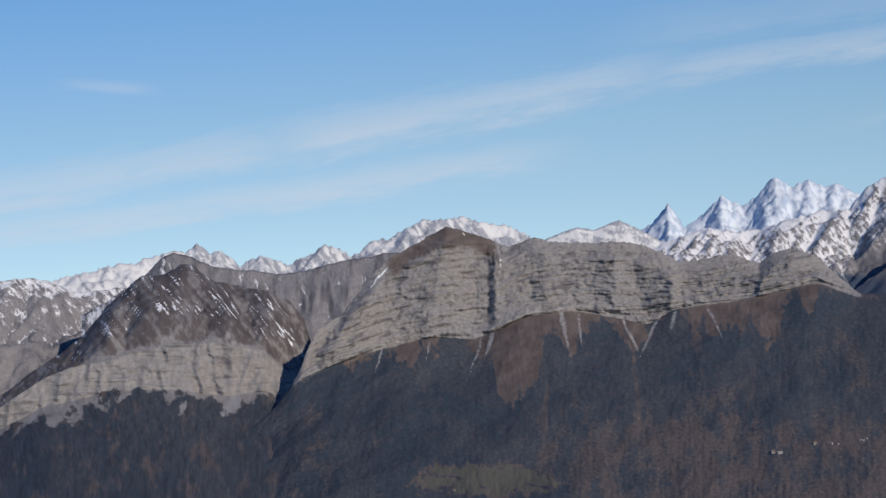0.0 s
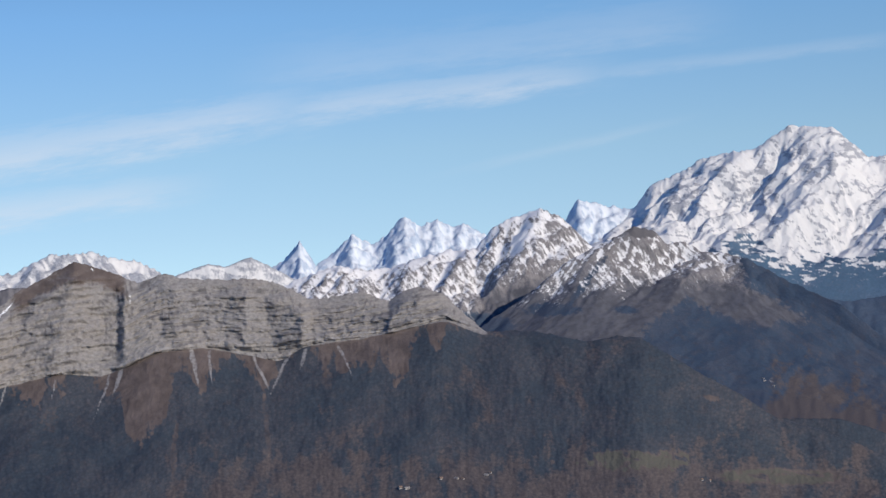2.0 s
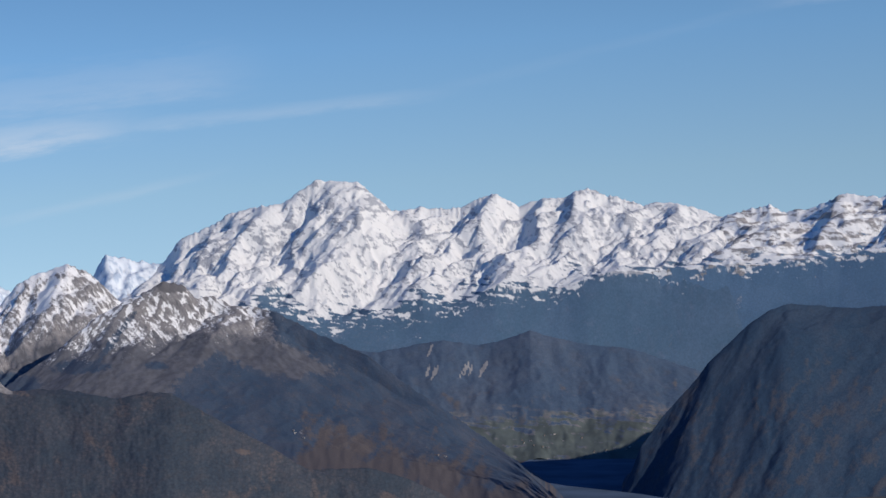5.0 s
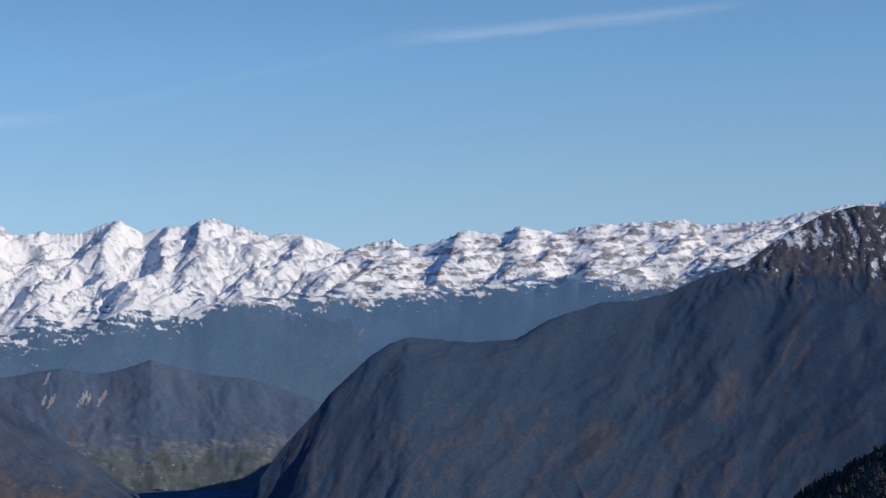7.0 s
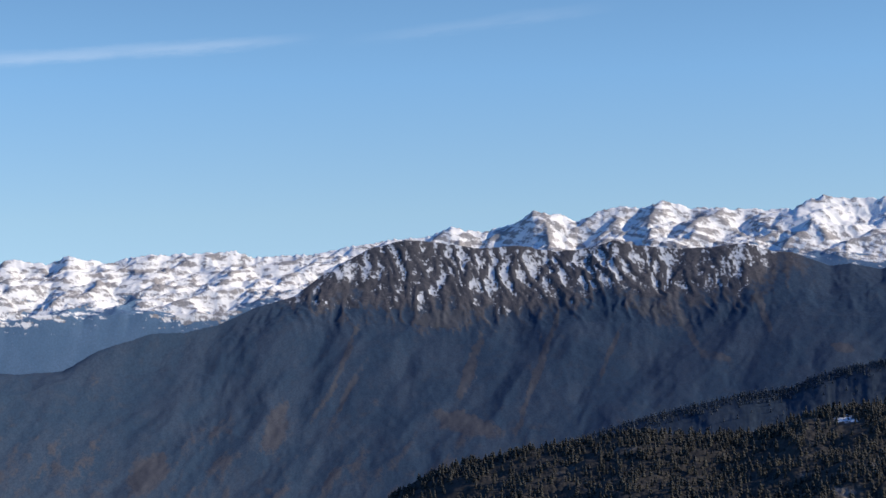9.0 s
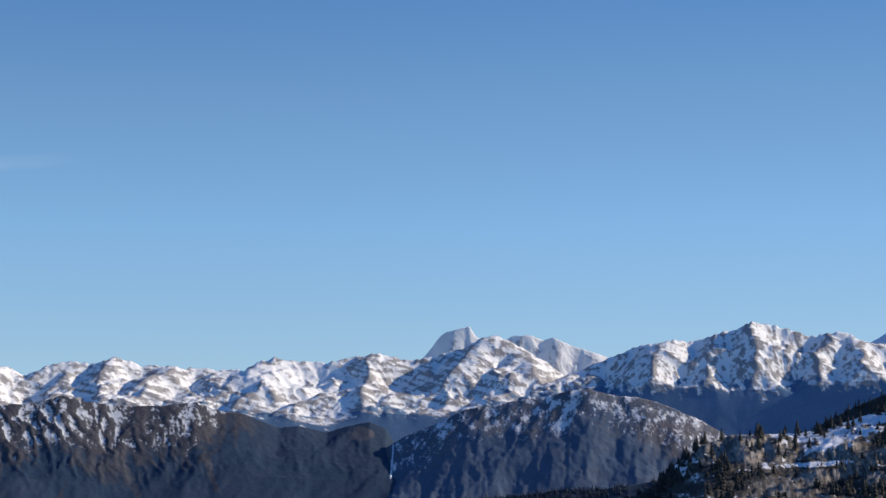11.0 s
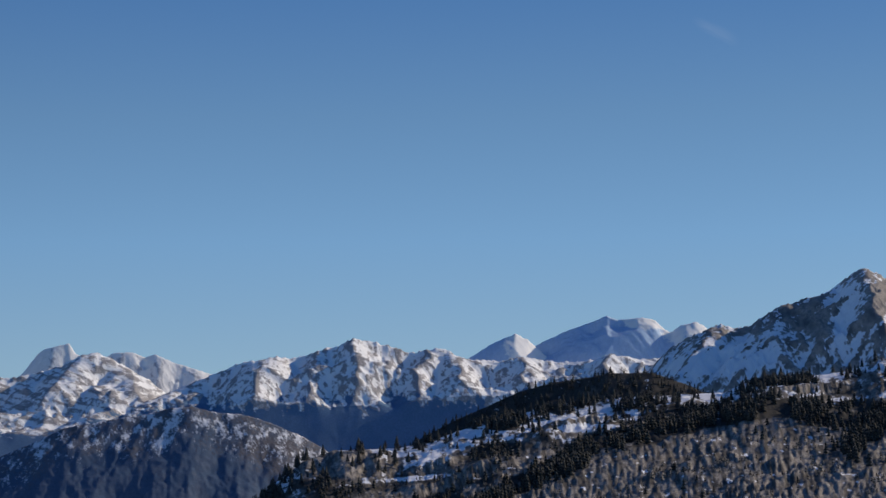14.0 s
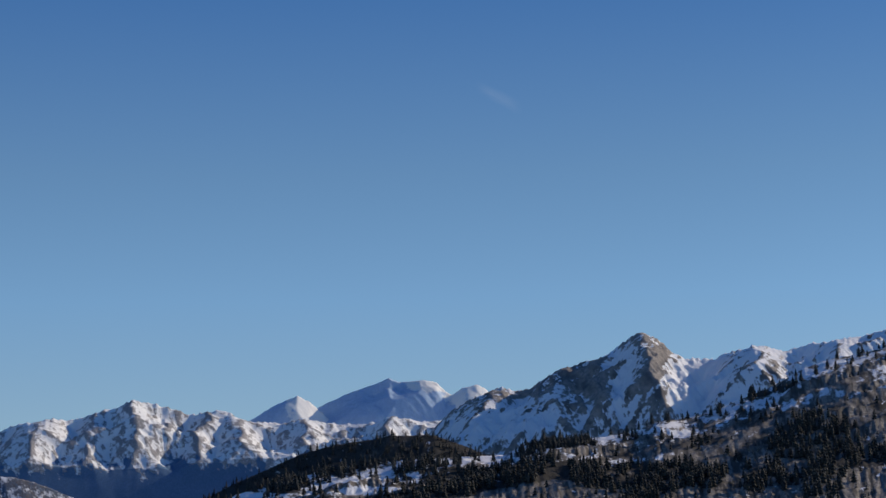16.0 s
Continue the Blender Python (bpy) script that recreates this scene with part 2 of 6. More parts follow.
# aerial haze is painted in: paled blue-grey rock, blue forest
mat_far = cover_material("haze_paled_granite_and_snow", (0.44, 0.455, 0.49), (0.3, 0.32, 0.365), (0.086, 0.152, 0.235), (0.105, 0.15, 0.225), TURF, 0.2, (0.73, 0.73, 0.725), 1.6, 0.6, 0.65, 0.16, soft=0.2, mottle=0.25, earthy=0.12)
# forest far bluer than foliage: distance haze put into its colour
mat_high = cover_material("banded_rock_and_haze_blue_forest", (0.36, 0.345, 0.34), (0.22, 0.215, 0.225), (0.104, 0.186, 0.295), (0.112, 0.172, 0.26), TURF, 0.3, (0.79, 0.79, 0.785), 1.6, 0.8, 0.95, 0.16, soft=0.2, mottle=0.25, earthy=0.12)
# turf and forest carry a painted blue tint for haze
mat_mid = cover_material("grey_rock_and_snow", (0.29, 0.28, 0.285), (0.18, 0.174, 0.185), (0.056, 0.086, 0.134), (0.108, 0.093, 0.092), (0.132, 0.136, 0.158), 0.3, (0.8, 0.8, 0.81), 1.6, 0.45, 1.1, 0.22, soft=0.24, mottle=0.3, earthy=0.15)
# no ice: pale blue haze is painted into rock and snow colours
mat_haze = cover_material("haze_blue_rock_and_snow", (0.5, 0.59, 0.7), (0.42, 0.51, 0.63), (0.098, 0.158, 0.255), (0.105, 0.15, 0.225), TURF, 0.1, (0.74, 0.8, 0.86), 0.5, 0.5, 0.5, 0.16, soft=0.24, earthy=0.0)
# blue shade and haze of the far peaks, painted as rock colour
mat_shade = cover_material("haze_shade_rock_and_lit_snow", (0.42, 0.55, 0.72), (0.36, 0.485, 0.65), (0.098, 0.158, 0.255), (0.105, 0.15, 0.225), TURF, 0.16, (0.8, 0.79, 0.77), 0.8, 0.5, 0.7, 0.16, soft=0.2, earthy=0.0)
mat_crag = cover_material("brown_grey_crag_and_snow", (0.36, 0.325, 0.29), (0.17, 0.158, 0.155), (0.05, 0.06, 0.07), (0.08, 0.07, 0.07), (0.2, 0.18, 0.16), 0.16, (0.78, 0.79, 0.81), 2.2, 0.7, 0.9, 0.22, soft=0.14)
# forest blued in its base colour to suggest haze
mat_hill = cover_material("wooded_hill_and_fields", (0.24, 0.235, 0.24), GREY_DARK, (0.07, 0.108, 0.17), (0.108, 0.106, 0.118), (0.105, 0.128, 0.128), 0.12, (0.78, 0.79, 0.81), 0.5, 0.5, 0.7, 0.22, mottle=0.25)
# the slope's shade and blue haze are put into this dark blue forest colour
mat_dark = cover_material("haze_and_shade_forest_and_rock", (0.088, 0.086, 0.098), (0.05, 0.053, 0.066), (0.029, 0.056, 0.1), (0.054, 0.059, 0.077), (0.08, 0.086, 0.103), 0.24, (0.56, 0.58, 0.62), 0.7, 0.4, 0.6, 0.3, leafy=0.1, soft=0.2, mottle=0.4, earthy=0.08)
# forest lightened and blued: haze over the shaded slope, painted in
mat_dusk = cover_material("haze_lifted_forest_and_snow", (0.15, 0.138, 0.142), (0.085, 0.08, 0.09), (0.078, 0.122, 0.19), (0.12, 0.112, 0.124), (0.11, 0.094, 0.092), 0.24, (0.66, 0.67, 0.7), 0.7, 0.45, 0.8, 0.22, soft=0.18, mottle=0.25)
# the ridge's haze is a blue tint in its forest colour
mat_ridge = cover_material("dark_haze_blue_ridge", (0.088, 0.086, 0.098), (0.05, 0.053, 0.066), (0.034, 0.055, 0.083), (0.044, 0.055, 0.072), TURF, 0.3, crowns=0.3, leafy=0.2, mottle=0.4)
mat_near = cover_material("snowy_forest_hill", (0.34, 0.308, 0.275), (0.1, 0.091, 0.083), (0.046, 0.044, 0.041), (0.07, 0.06, 0.052), (0.18, 0.157, 0.135), 0.3, (0.74, 0.75, 0.78), 1.2, 0.8, 1.0)


# ---- mountains ----
COVERS = ("snow", "forest", "grass", "scar", "ledge", "leaf", "field")
zero = np.zeros_like


def blurred(h, n):
    k = np.hanning(2 * n + 3)[1:-1]
    k /= k.sum()
    h = np.pad(h, n, "edge")
    h = np.stack([h[:, i:h.shape[1] - 2 * n + i] for i in range(2 * n + 1)], -1) @ k
    return np.stack([h[i:h.shape[0] - 2 * n + i] for i in range(2 * n + 1)], -1) @ k


def prominence(h, n):
    """How far the ground stands out of what lies round it: about 1 on ribs, -1 in gullies."""
    d = h - blurred(h, n)
    return np.clip(d / (np.std(d) + 1e-6), -2.5, 2.5)


def massif(name, label, mat, az0, az1, lines, relief, cover, parts, step=0.052, crest=(0.12, 1.0), back=420.0, category="mountain", calm=0.0, up=0.0):
    """A mountain as a sheet between lines that run along it: each line is (rows up to the next, [(bearing, height angle)], distance or [(bearing, distance)])."""
    cols = int((az1 - az0) / step) + 1
    az = np.linspace(az0, az1, cols)
    els, fars = [], []
    for _, pts, far in lines:
        els.append(np.interp(az, [p[0] for p in pts], [p[1] for p in pts]))
        fars.append(np.full(cols, float(far)) if isinstance(far, (int, float)) else np.interp(az, [p[0] for p in far], [p[1] for p in far]))
    def soften(v, degrees):
        n = max(1, int(degrees / step))
        return np.convolve(np.pad(v, n, "edge"), np.hanning(2 * n + 3)[1:-1] / np.hanning(2 * n + 3).sum(), "valid")

    fars = [soften(v, 1.6) for v in fars]
    els = els[:1] + [soften(v, 0.35) for v in els[1:]]
    for k in range(1, len(lines)):
        els[k] = np.minimum(els[k], els[k - 1] - 0.02)
    amp, freq = crest
    rough = amp * (0.6 * fbm(az * freq, az * 0 + 3.1, 5, 0.55) + 0.5 * (ridged(az * freq * 1.7, az * 0 + 8.2, 4) - 0.45))
    rows_el, rows_far, rows_t = [], [], []
    for k in range(len(lines) - 1):
        count = lines[k][0]
        for i in range(count):
            f = i / count
            top = els[k] + (rough * (1 - f) ** (22 if up else 9) if k == 0 else 0)
            rows_el.append(top * (1 - f) + els[k + 1] * f)
            rows_far.append(fars[k] * (1 - f) + fars[k + 1] * f)
            rows_t.append(np.full(cols, k + f))
    rows_el.append(els[-1]), rows_far.append(fars[-1]), rows_t.append(np.full(cols, len(lines) - 1.0))
    el, far, t = np.array(rows_el), np.array(rows_far), np.array(rows_t)
    mid = float(np.mean(fars[0]))
    A = np.tile(az, (len(el), 1))
    g = {"az": A, "el": el, "t": t, "u": np.radians(A) * mid, "w": np.radians(el) * mid, "drop": (els[0] - el), "v": fars[0] - far}
    g["n1"] = fbm(g["u"] / 130, g["w"] / 130 + 40, 5)
    g["n2"] = fbm(g["u"] / 28 + 9, g["w"] / 28, 4)
    g["n3"] = fbm(g["u"] / 8 + 3, g["w"] / 8 + 7, 4, 0.6)
    lift = up(g) if callable(up) else up
    g["rel"] = relief(g) * (1 - calm * ease(t, 0.7, 1.2))
    room = np.minimum(0.25 + 0.75 * ease(t, 0.0, 0.25), 1.0) if isinstance(up, float) and up == 0 else ease(np.radians(g["drop"]) * mid, -4.0, 26.0)
    a = np.radians(A)
    Z = EYE[2] + far * np.tan(np.radians(el))
    spare = np.maximum(far * np.tan(np.radians(el[:1])) + EYE[2] - Z, 0.05)
    Z = Z + lift * np.where(g["rel"] > 0, spare * (1 - np.exp(-np.maximum(g["rel"], 0) / spare)), room * g["rel"])
    far = far - (1 - lift) * room * g["rel"]
    X, Y = far * np.sin(a), far * np.cos(a)
    if up:
        el = g["el"] = np.degrees(np.arctan2(Z - EYE[2], far))
        g["w"], g["drop"] = np.radians(el) * mid, el[0] - el
        g["n2"], g["n3"] = fbm(g["u"] / 28 + 9, g["w"] / 28, 4), fbm(g["u"] / 8 + 3, g["w"] / 8 + 7, 4, 0.6)
    P = np.stack([X, Y, Z], -1)
    du, dv = np.gradient(P, axis=1), np.gradient(P, axis=0)
    nrm = np.cross(du, dv)
    nrm /= np.linalg.norm(nrm, axis=2, keepdims=True) + 1e-9
    g["nz"] = np.abs(nrm[..., 2])
    g["rib"] = prominence(g["rel"], 6)
    g["P"] = P
    masks = g["masks"] = cover(g)
    # the far side falls away behind the crest
    nb = 8
    behind = []
    for j in range(nb, 0, -1):
        f = j / nb
        out = far[0] + back * f + 14 * fbm(az * 3, az * 0 + j * 0.7, 3) * f
        z = Z[0] * (1 - f) ** 1.3 - 6 * f
        behind.append(np.stack([out * np.sin(a[0]), out * np.cos(a[0]), z], -1))
    P = np.concatenate([np.array(behind), P])
    t = np.concatenate([np.full((nb, cols), 0.0), t])
    thing = tagged(new(name), label, category)
    thing.location = (float(X[-1].mean()), float(Y[-1].mean()), 0)
    for pname, t0, t1, plabel in parts:
        keep = [r for r in range(len(P)) if t0 - 1e-6 <= t[r, 0] <= t1 + 1e-6]
        r0, r1 = keep[0], keep[-1]
        V = P[r0:r1 + 1].reshape(-1, 3) - np.array(thing.location)
        n, c = r1 - r0 + 1, cols
        base = (np.arange(n - 1)[:, None] * c + np.arange(c - 1)[None, :]).ravel()
        quads = np.stack([base, base + c, base + c + 1, base + 1], 1)
        me = bpy.data.meshes.new(pname)
        me.vertices.add(len(V)), me.loops.add(len(quads) * 4), me.polygons.add(len(quads))
        me.vertices.foreach_set("co", V.ravel())
        me.loops.foreach_set("vertex_index", quads.ravel())
        me.polygons.foreach_set("loop_start", np.arange(len(quads)) * 4)
        me.polygons.foreach_set("use_smooth", np.ones(len(quads), bool))
        me.update()
        for key in COVERS:
            at = me.attributes.new(key, "FLOAT", "POINT")
            full = masks.get(key, zero(X))
            full = np.concatenate([np.tile(full[:1], (nb, 1)), full])
            at.data.foreach_set("value", full[r0:r1 + 1].ravel().astype(np.float32))
        at = me.attributes.new("lay", "FLOAT_VECTOR", "POINT")
        flat = np.stack([g["u"], g.get("bed", Z), g["v"] * (1.0 if up == 1.0 else 0.0)], -1)
        flat = np.concatenate([np.tile(flat[:1], (nb, 1, 1)), flat])
        at.data.foreach_set("vector", flat[r0:r1 + 1].ravel().astype(np.float32))
        me.materials.append(mat)
        ob = new(pname, me)
        ob.parent = thing
        if plabel:
            ob["label"] = plabel
    return thing, g


def shifted(h, rows, cols):
    """A field moved by whole cells, its border repeated."""
    pr, pc = abs(rows), abs(cols)
    h = np.pad(h, ((pr, pr), (pc, pc)), "edge")
    return h[pr - rows:h.shape[0] - pr - rows, pc - cols:h.shape[1] - pc - cols]


def banked(h, sx, sy):
    """Cuts every bank back to a steepest slope, so that hollows get straight sides and the ground between them sharp crests."""
    for k in (1, 2, 4, 8, 16):
        d = k * math.hypot(sx, sy) * 0.8
        for r, c, rise in ((0, k, k * sx), (0, -k, k * sx), (k, 0, k * sy), (-k, 0, k * sy), (k, k, d), (k, -k, d), (-k, k, d), (-k, -k, d)):
            h = np.minimum(h, shifted(h, r, c) + rise)
    return h


def drained(h, dx, dy, lean):
    """How much ground drains through each cell when water runs down from row to row, always into the deepest of the cells below."""
    rows, cols = h.shape
    area = np.full(h.shape, dx)
    at = np.arange(cols)
    for r in range(rows - 1):
        slip = lean * dy[r] / dx
        reach = range(int(math.floor(slip)) - 1, int(math.ceil(slip)) + 2)
        cost = np.stack([h[r + 1][np.clip(at + k, 0, cols - 1)] + 0.35 * dx * abs(k - slip) for k in reach])
        to = np.clip(at + np.array(list(reach))[np.argmin(cost, 0)], 0, cols - 1)
        area[r] *= dy[r]
        area[r + 1] *= 1.0
        gain = np.bincount(to, weights=area[r] / max(dy[min(r + 1, rows - 2)], 1e-3), minlength=cols)
        area[r + 1] = area[r + 1] + gain
    return area


def eroded(deep, apart, fine, size, lean=0.0, spines=(), talus=0.85, seed=0, rough=0.6):
    """Gullies (deep, apart metres) that water has cut down a steep face, joining as they go, with sharp ribs between them and broken rock (fine, size) on all.
    lean: metres to the right for each metre down. spines: chosen spurs, see spur()."""
    def f(g):
        u, w = g["u"] + 311.0 * seed, g["w"]
        dx = float(np.mean(np.abs(np.diff(g["u"][0]))))
        dy = np.maximum(np.mean(np.abs(np.diff(g["w"], axis=0)), 1), 0.4)
        tall = float(np.sum(dy))
        h = 0.9 * deep * fbm((u + lean * w) / apart + 0.25 * g["n1"], w / (2.2 * apart) + 3.7, 4, 0.5) + spur(g, spines)
        for part, d, a in ((0, deep, apart), (1, 0.4 * deep, 0.4 * apart)):
            h = h + 0.4 * d * fbm((u + lean * w) / a * 1.3 + 7.1 * part, w / (1.3 * a) + 2.3, 3)
            h = banked(h - 0.7 * d * np.clip(drained(h, dx, dy, lean) / (0.5 * a * tall), 0, 1.5) ** 0.42, talus * dx, 1.1 * talus * float(np.mean(dy)))
        return h - float(np.mean(h)) + fine * fbm(u / size, w / size, 6, rough)
    return f


def peaks(apart, rise=1.0, fine=2.0, size=10.0, lean=0.0, spines=(), talus=0.75, seed=0, cut=6.0, long=1.25, spine=0.5, small=0.75):
    """Mountain ground in plan: peaks and hollows (apart metres) in three sizes, all with straight sides and sharp crests, then gullies (cut) that run down.
    lean: metres to the right for each metre outwards. spines: chosen spurs, see spur()."""
    def f(g):
        u, v = g["u"] + 311.0 * seed, g["v"]
        dx = float(np.mean(np.abs(np.diff(g["u"][0]))))
        dy = np.maximum(np.mean(np.abs(np.diff(v, axis=0)), 1), 0.4)
        dv = float(np.median(dy))
        h = spine * spur(g, spines)
        su = u - lean * v + 0.3 * apart * fbm(u / apart + 5, v / apart, 3)
        for part, (a, k) in enumerate(((apart, 1.0), (0.42 * apart, small), (0.17 * apart, small))):
            h = h + 0.75 * k * rise * talus * a * fbm(su / a + 7.1 * part, v / (long * a) + 2.3 + 0.6 * seed, 3, 0.45)
            tall = talus * (1 + 0.15 * part)
            h = banked(h, tall * dx, tall * dv)
        flow = drained(h, dx, dy, lean) / (0.2 * apart * float(np.sum(dy)))
        g["flow"] = np.clip(flow, 0, 1.5)
        h = banked(h - cut * g["flow"] ** 0.4, 1.2 * talus * dx, 1.2 * talus * dv)
        return h - float(np.mean(h)) + fine * (1.5 * fbm(u / size, v / size, 5, 0.65) + 0.7 * ridged(u / (0.9 * size) + 3, v / (1.4 * size), 3, 0.6))
    return f


def evened(line, span=3.0):
    """The same line with its bends smoothed over a span of bearings."""
    b, e = [p[0] for p in line], [p[1] for p in line]
    steps = np.linspace(b[0], b[-1], 24)
    return [(float(a), float(np.mean(np.interp(np.linspace(a - span, a + span, 31), b, e)))) for a in steps]


def spur(g, spines):
    """Spines that stand out of a slope: (bearing, height angle) of the top and the foot, how far out, how wide to the left and to the right (metres)."""
    out = zero(g["u"])
    for b0, e0, b1, e1, rise, left, right in spines:
        m = g["u"].flat[0] / g["az"].flat[0]
        x0, y0, x1, y1 = b0 * m, e0 * m, b1 * m, e1 * m
        dx, dy = x1 - x0, y1 - y0
        long = math.hypot(dx, dy)
        s = ((g["u"] - x0) * dx + (g["w"] - y0) * dy) / long
        d = ((g["w"] - y0) * dx - (g["u"] - x0) * dy) / long
        d = d * (1.0 if dy < 0 else -1.0) + min(0.12 * (left + right), 8.0) * g["n2"] + 0.1 * min(left, right) * g["n1"]
        side = np.where(d < 0, 1 + d / left, 1 - d / right)
        out = np.maximum(out, rise * np.clip(side, 0, 1) * ease(s, -0.15 * long, 0.1 * long) * ease(s, 1.25 * long, 0.75 * long))
    return out


def tongues(g, lean=0.9, long=55.0, thick=13.0):
    """Long ragged fingers that lie across a slope."""
    return fbm((g["u"] + lean * g["w"]) / long + 4, (g["w"] + 0.12 * g["u"]) / thick, 6, 0.62)


def woodland(g, lean=0.0, wide=30.0, tall=55.0):
    """Stands of conifers (below 0) and of broadleaved trees (above 0) in ragged strips down a slope."""
    return 1.1 * fbm((g["u"] + lean * g["w"]) / wide + 0.5 * g["n1"] + 21, g["w"] / tall, 5, 0.6) + 0.45 * g["n2"] + 0.3 * g["n3"]


def patchy(g, amount, size, lean=0.0, stretch=2.0, steep=0.9):
    """Snow that lies in streaks and thins out on steep ground."""
    n = fbm((g["u"] + lean * g["w"]) / size + 12, g["w"] / (size * stretch), 6, 0.62)
    return amount + 1.0 * n + 0.25 * g["n3"] + steep * (g["nz"] - 0.6) - 0.16 * g["rib"]




# -- far left range
FAR_LEFT = [(-16, -2.1), (-14.3, -2.12), (-11.8, -2.04), (-10.9, -1.81), (-9.9, -1.57), (-9.4, -1.53), (-8.5, -1.25), (-7.8, -1.19), (-7.5, -1.04), (-7.1, -1.27), (-6.8, -1.19), (-6.2, -1.68), (-5.6, -1.36), (-4.9, -1.56), (-4.6, -1.63), (-3.6, -1.06), (-3.2, -1.18), (-2.8, -1.45), (-2.3, -1.02), (-1.6, -0.85), (-0.9, -0.48), (-0.4, -0.35), (0.6, -0.27), (1.3, -0.45), (2.1, -0.54), (2.7, -0.9), (3.7, -1.25), (5.1, -1.5)]


def cover_far(g):
    return {"snow": patchy(g, 0.34, 16, 0.6, 2.6) + 0.3 * ease(g["az"], -7.8, -8.6) + 0.4 * spot(g, 1.6, -0.6, 0.5, 0.3)}


massif("granite_peaks", "jagged grey granite peaks streaked with snow", mat_far, -16, 5.1,
       [(60, FAR_LEFT, 4850), (1, [(-16, -4.2), (5.1, -3.2)], 4450)], peaks(60, 1.2, 2.5, 9, -0.2), cover_far, [("rock_face", 0, 0.5, ""), ("snow_slope", 0.5, 1, "")], crest=(0.22, 2.6), up=1.0)
SPIRES = [(4.8, -1.44), (6.2, -0.62), (6.5, -0.38), (6.9, 0.1), (7.4, -0.63), (7.9, -0.29), (8.5, 0.3), (9.1, -0.01), (9.5, 0.24), (10.1, 0.88), (10.6, 0.56), (11.1, 0.77), (11.6, 0.51), (11.9, 0.67), (12.5, 0.34), (13.7, 0.09), (14.9, 0.44), (15.1, 0.87), (15.4, 1.39), (15.8, 1.3), (16.6, 1.13), (17.6, 1.1)]


def cover_spires(g):
    return {"snow": patchy(g, 0.48, 11, 0.4, 2.4)}


massif("snowy_spires", "far snow-covered rock spires, pale haze painted in", mat_haze, 4.8, 17.6,
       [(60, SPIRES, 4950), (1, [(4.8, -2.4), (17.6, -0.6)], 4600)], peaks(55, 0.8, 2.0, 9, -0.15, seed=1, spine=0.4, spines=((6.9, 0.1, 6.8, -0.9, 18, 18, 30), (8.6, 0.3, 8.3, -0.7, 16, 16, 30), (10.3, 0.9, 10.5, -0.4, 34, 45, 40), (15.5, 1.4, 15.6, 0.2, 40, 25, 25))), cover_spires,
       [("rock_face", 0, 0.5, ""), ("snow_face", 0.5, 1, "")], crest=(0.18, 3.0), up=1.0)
massif("snow_ridge", "smooth snow ridge with dark rock at its crest", mat_far, 2.5, 8.3,
       [(40, [(2.5, -1.24), (3.5, -0.82), (4.1, -0.6), (4.6, -0.69), (5.4, -0.41), (6.2, -0.79), (7.0, -1.2), (8.3, -1.85)], 4550), (1, [(2.5, -2.6), (8.3, -2.9)], 4400)],
       eroded(9, 50, 1.5, 12, 0.3), lambda g: {"snow": 0.6 + 0.8 * tongues(g) + 0.3 * g["n2"] - 0.35 * ease(g["drop"], 0.1, 0.02) - 0.4 * spot(g, 5.5, -0.5, 0.3, 0.12)}, [("snow_face", 0, 1, "")], crest=(0.08, 2))

# -- the great white massif and the snowy ranges that follow it
WHITE = [(15.0, -0.3), (16.2, 0.4), (17.2, 1.22), (17.6, 1.77), (17.9, 1.98), (18.5, 2.2), (19.2, 2.63), (19.9, 2.8), (20.7, 2.88), (21.2, 3.23), (21.8, 3.6), (23.1, 3.52), (23.5, 3.16), (24.1, 2.67), (24.4, 2.63), (25.0, 2.77), (25.5, 2.68), (26.2, 2.72), (26.8, 3.0), (27.3, 3.13), (28.0, 2.73), (28.7, 2.98), (29.4, 2.97), (29.7, 3.15), (30.1, 3.25), (30.8, 3.04), (31.8, 2.73), (32.6, 2.81), (33.3, 2.62), (34.2, 2.3), (35.2, 1.9), (36.5, 1.2)]
WHITE_LOW = [(15, -0.5), (17.8, -0.35), (20.1, -0.2), (22.0, -0.5), (24.1, -0.39), (25.5, -0.11), (27.2, 0.3), (28.9, 0.25), (30.1, 0.57), (32.4, 0.59), (34.1, 0.83), (36.5, 0.9)]


def cover_white(g):
    line = np.interp(g["az"], [p[0] for p in WHITE_LOW], [p[1] for p in WHITE_LOW])
    above = g["el"] - line + 1.0 * g["n1"] + 0.2 * g["n2"] + 1.5 * tongues(g)
    bare = spot(g, 23.7, 2.95, 0.5, 0.5) + 0.9 * spot(g, 22.3, 2.5, 0.3, 0.55, -0.5) + 0.7 * spot(g, 20.6, 1.7, 0.8, 0.5, 0.5) + 0.6 * spot(g, 18.6, 1.5, 0.5, 0.5)
    snow = ease(above, -0.45, 0.35) * (patchy(g, 0.53, 24, 0.9, 1.8, 0.9) + 0.55 * tongues(g, 1.3, 30, 8) + 0.25 * g["n1"] - 0.35 * bare) + 0.62 * ease(g["el"] - line, -1.3, -0.1) * ease(g["az"], 33, 27) * ease(tongues(g, -1.4, 40, 9) + 0.2 * g["n2"], -0.08, 0.25)
    return {"snow": snow, "forest": ease(above, 0.3, 0.0) * (0.9 + 0.4 * g["n1"]), "grass": 0.5 * ease(above, 0.2, 0.0), "leaf": 0.1 + 0.8 * woodland(g, 0.0, 60, 30)}


